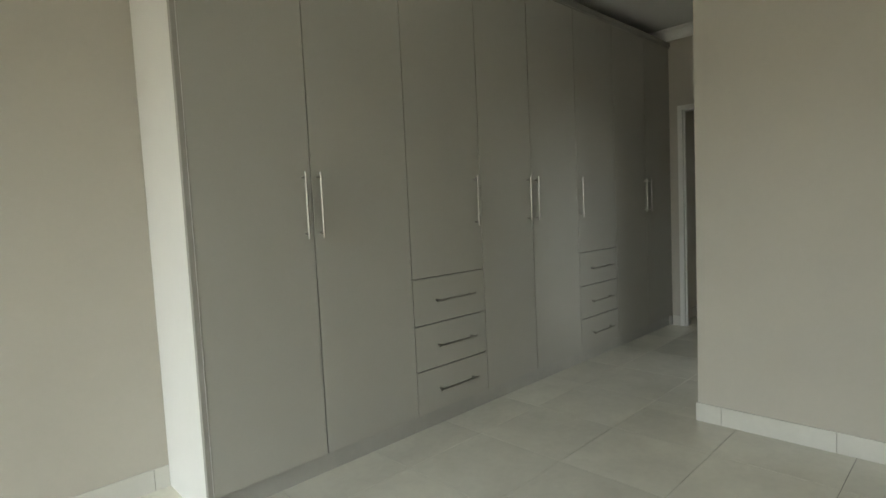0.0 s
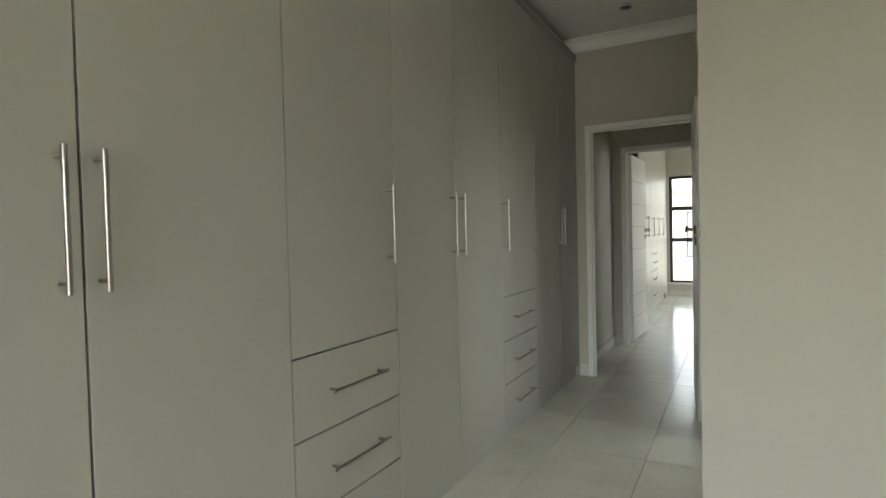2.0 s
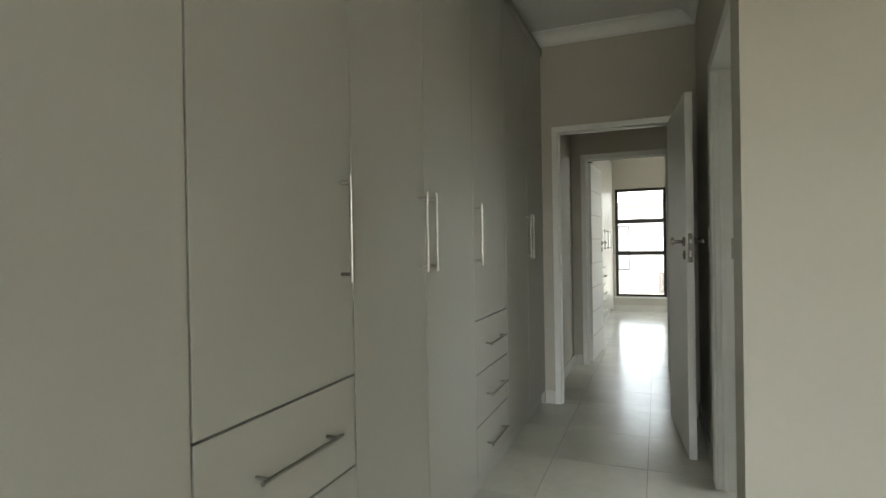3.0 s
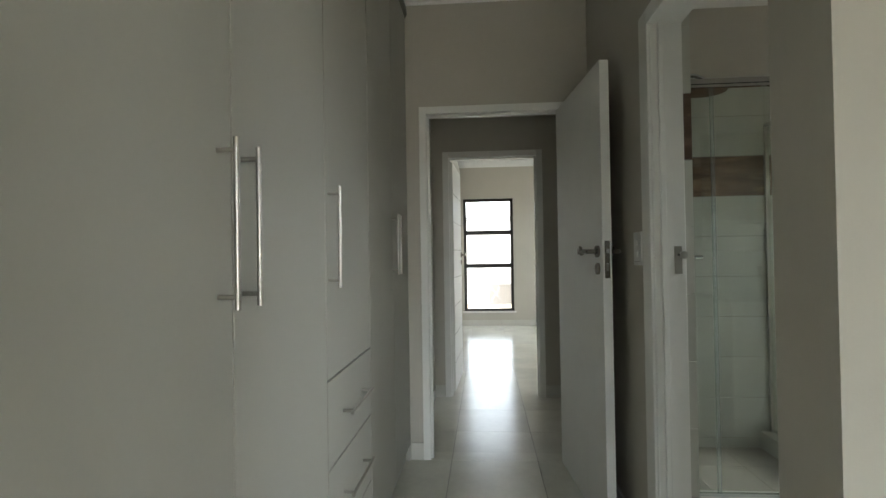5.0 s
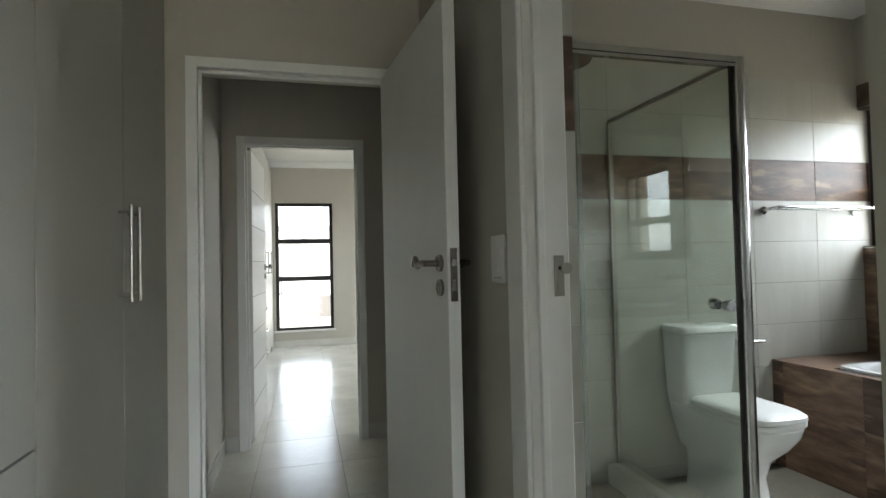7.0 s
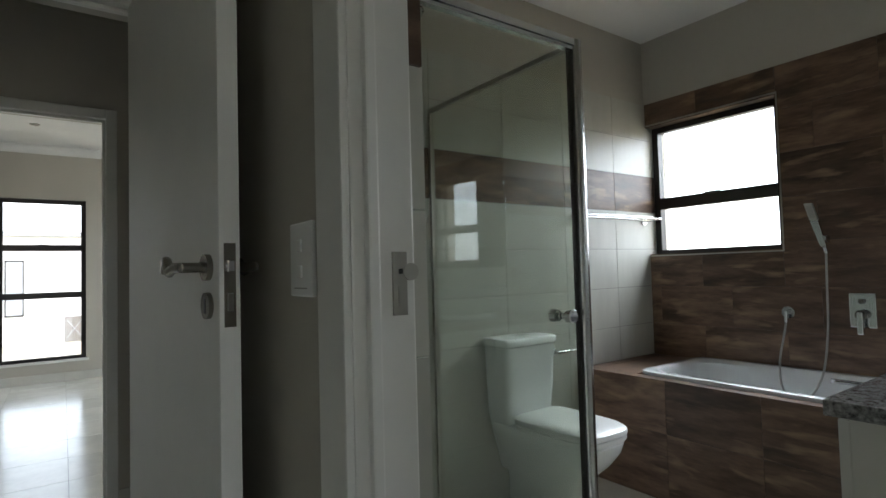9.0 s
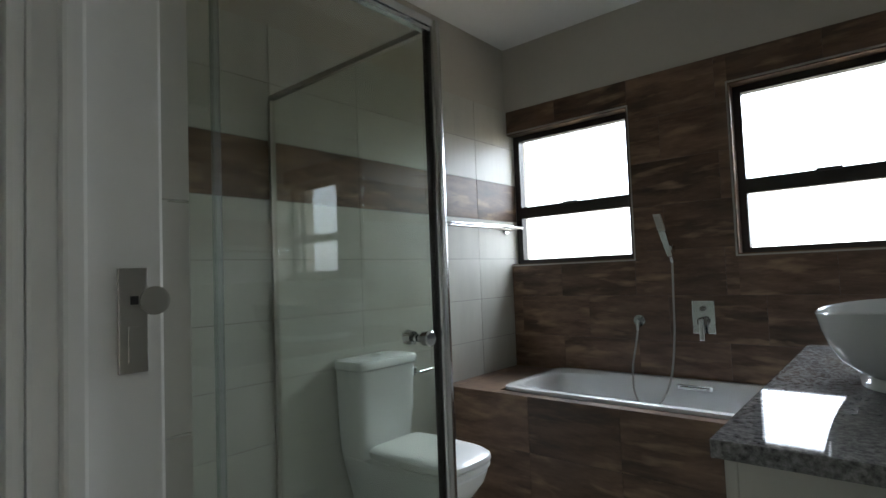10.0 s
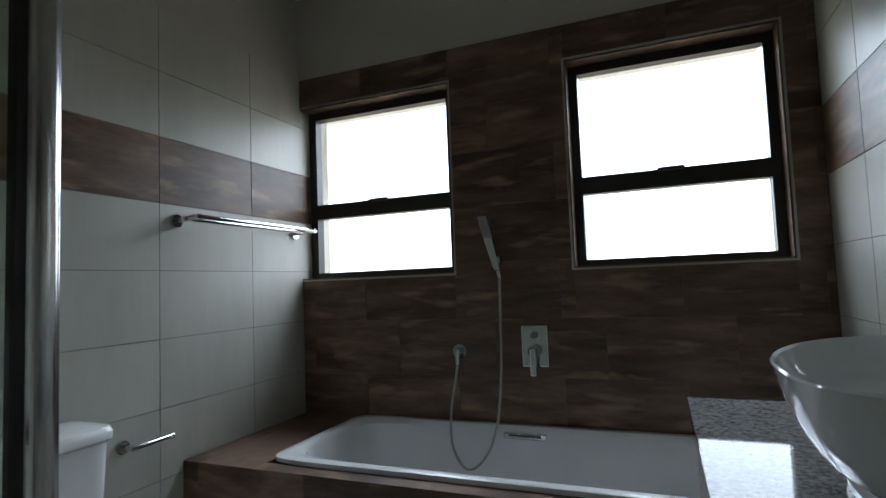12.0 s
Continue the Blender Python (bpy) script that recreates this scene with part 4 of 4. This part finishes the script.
floor_field(floor, 6.56, 11.0, -1.2, 2.75, PXF, PYF, OXF, OYF, M_FLOOR)
floor_field(floor, WEST, EAST, TUBY, 1.08, 0.5, 0.5, 3.3, -0.1, M_BATHFLOOR)
shower_floor = structure("shower_floor", B(SX + 0.06, EAST, SY + 0.065, NORTH, 0, 0.012), M_GROUT, "grout bed of the shower floor", "floor")
floor_field(shower_floor, SX + 0.06, EAST, SY + 0.065, NORTH, 0.3, 0.3, SX, SY, M_SHOWERFLOOR, top=0.021)


def subtract(rects, hole):
    out = []
    for u0, u1, v0, v1 in rects:
        a, b, c, d = hole
        if a >= u1 or b <= u0 or c >= v1 or d <= v0:
            out.append((u0, u1, v0, v1))
            continue
        if a > u0:
            out.append((u0, a, v0, v1))
        if b < u1:
            out.append((b, u1, v0, v1))
        m0, m1 = max(u0, a), min(u1, b)
        if c > v0:
            out.append((m0, m1, v0, c))
        if d < v1:
            out.append((m0, m1, d, v1))
    return [r for r in out if r[1] - r[0] > 0.006 and r[3] - r[2] > 0.006]


def wall_tiles(parent, axis, face, side, u0, u1, us, rows, pick, holes=(), joint=0.0034):
    """Tiles on an upright wall. axis: the way the wall faces; face: the tiles' front; side: +1 if the front looks up that axis."""
    edges = sorted({u0, u1, *[u for u in us if u0 + 0.004 < u < u1 - 0.004]})
    for r, (z0, z1) in enumerate(zip(rows, rows[1:])):
        for a, b in zip(edges, edges[1:]):
            rects = [(a + joint / 2, b - joint / 2, z0 + joint / 2, z1 - joint / 2)]
            for h in holes:
                rects = subtract(rects, h)
            for p, q, s, t in rects:
                f0, f1 = (face - T, face) if side > 0 else (face, face + T)
                if axis == "x":
                    me = unit_box("tile", pick(r), f1 - f0, q - p, t - s)
                    at = ((f0 + f1) / 2, (p + q) / 2, (s + t) / 2)
                elif axis == "y":
                    me = unit_box("tile", pick(r), q - p, f1 - f0, t - s)
                    at = ((p + q) / 2, (f0 + f1) / 2, (s + t) / 2)
                else:
                    me = unit_box("tile", pick(r), q - p, t - s, T)
                    at = ((p + q) / 2, (s + t) / 2, face - T / 2)
                ob = new("tile", me)
                ob.parent = parent
                ob.location = at


def grout_bed(parent, *rows, material=M_GROUT):
    part("grout", boxes(*rows), material, parent)


ROWS_Z = [0.0] + [2.262 - 0.2425 * k for k in range(9, -1, -1)]
ROWS_Z = [z for z in ROWS_Z if z >= 0]
BAND = [i for i, (a, b) in enumerate(zip(ROWS_Z, ROWS_Z[1:])) if abs(a - (2.262 - 3 * 0.2425)) < 0.01][0]


def cream(r):
    return M_WOODTILE if r == BAND else M_CREAMTILE


def brown(r):
    return M_WOODTILE


G = 0.0025
grout_bed(wall_bath_east, (EAST + G, 5.2326, SOUTH, NORTH, 0, 2.26), (EAST + G, 5.2326, -1.749, SOUTH, WZ[0], WZ[1]))
grout_bed(wall_bath_west, (3.0144, WEST - G, SOUTH, NORTH, 0, 2.26))
grout_bed(wall_bath_north, (3.94, EAST, NORTH + G, 1.0296, 0, 2.26))
grout_bed(wall_bath_south, (WEST, W2[0], -1.6776, SOUTH - G, TUBZ, 2.26), (W2[1], W1[0], -1.6776, SOUTH - G, TUBZ, 2.26),
          (W2[0], W2[1], -1.6776, SOUTH - G, TUBZ, WZ[0] - 0.01), (W2[0], W2[1], -1.6776, SOUTH - G, WZ[1] + 0.01, 2.26),
          (W1[0], EAST, -1.6776, SOUTH - G, TUBZ, WZ[0] - 0.01), (W1[0], EAST, -1.6776, SOUTH - G, WZ[1] + 0.01, 2.26), material=M_DARKGROUT)
US = [-1.318 + 0.468 * k for k in range(-1, 6)]
wall_tiles(wall_bath_east, "x", EAST, -1, -1.749, NORTH, US, ROWS_Z, cream,
           [(SOUTH - 0.1, TUBY, -1, TUBZ), (SOUTH - 0.1, SOUTH, -1, WZ[0] + 0.006), (SOUTH - 0.1, SOUTH, WZ[1] - 0.006, 3)])
wall_tiles(wall_bath_west, "x", WEST, 1, SOUTH, NORTH, US, ROWS_Z, cream, [(SOUTH - 0.1, TUBY, -1, TUBZ)])
wall_tiles(wall_bath_north, "y", NORTH, -1, WEST, EAST, [EAST - 0.468 * k for k in range(6)], ROWS_Z, cream, [(3.03, 3.93, -1, 2.09)])
wall_tiles(wall_bath_north, "x", 3.93 - 0.06, -1, NORTH + 0.001, 1.068, [], ROWS_Z, cream, [(0, 2, 2.09, 3)])
UX = [4.70 - 0.455 * k for k in range(-1, 5)]
for k in range(len(ROWS_Z) - 1):
    shift = 0.0 if k % 2 == 0 else 0.17
    wall_tiles(wall_bath_south, "y", SOUTH, 1, WEST + 0.002, EAST - 0.002, [u + shift for u in UX], ROWS_Z[k:k + 2], brown,
               [(W1[0], W1[1], WZ[0], WZ[1]), (W2[0], W2[1], WZ[0], WZ[1]), (0, 9, -1, TUBZ)], joint=0.002)
wall_tiles(surround, "y", TUBY, 1, WEST + 0.002, EAST - 0.002, UX, [0.0, 0.335, TUBZ], brown, joint=0.0016)
wall_tiles(surround, "z", TUBZ, 1, WEST + 0.002, EAST - 0.002, UX, [SOUTH + 0.001, TUBY], brown, [(tub_x0, tub_x1, tub_y0, tub_y1)], joint=0.0016)


def skirting(name, axis, at, side, u0, u1, start, label="cream tile skirting along the wall", h=0.099):
    ob = tagged(new(name), label, "baseboard", kind="structure")
    us = sorted({u0, u1, *[start + 0.5 * k for k in range(-30, 30) if u0 + 0.02 < start + 0.5 * k < u1 - 0.02]})
    for a, b in zip(us, us[1:]):
        d0, d1 = (at, at + side * 0.011)
        d0, d1 = min(d0, d1), max(d0, d1)
        bm = B(d0, d1, a + 0.001, b - 0.001, 0.0, h, bev=0.0015) if axis == "x" else B(a + 0.001, b - 0.001, d0, d1, 0.0, h, bev=0.0015)
        part("tile", bm, M_SKIRT, ob)


skirting("baseboard", "x", 2.83, -1, -2.6, 1.195, 1.065)
skirting("baseboard", "y", 1.185, 1, 2.83, 3.029, 3.0)
skirting("baseboard", "y", 1.167, 1, 3.963, DOOR_X, 4.3)
skirting("baseboard", "y", 2.72, -1, -2.6, 0.594, 0.53)
skirting("baseboard", "x", DOOR_X, -1, 2.152, 2.23, 2.5)
skirting("baseboard", "x", 6.43, -1, 2.13, 2.22, 2.5)
skirting("baseboard", "x", 6.43, -1, -2.0, 1.282, 1.0)
skirting("baseboard", "y", 2.22, -1, 5.15, 6.42, 5.5)
skirting("baseboard", "x", FX, -1, -1.2, 2.17, 1.5)
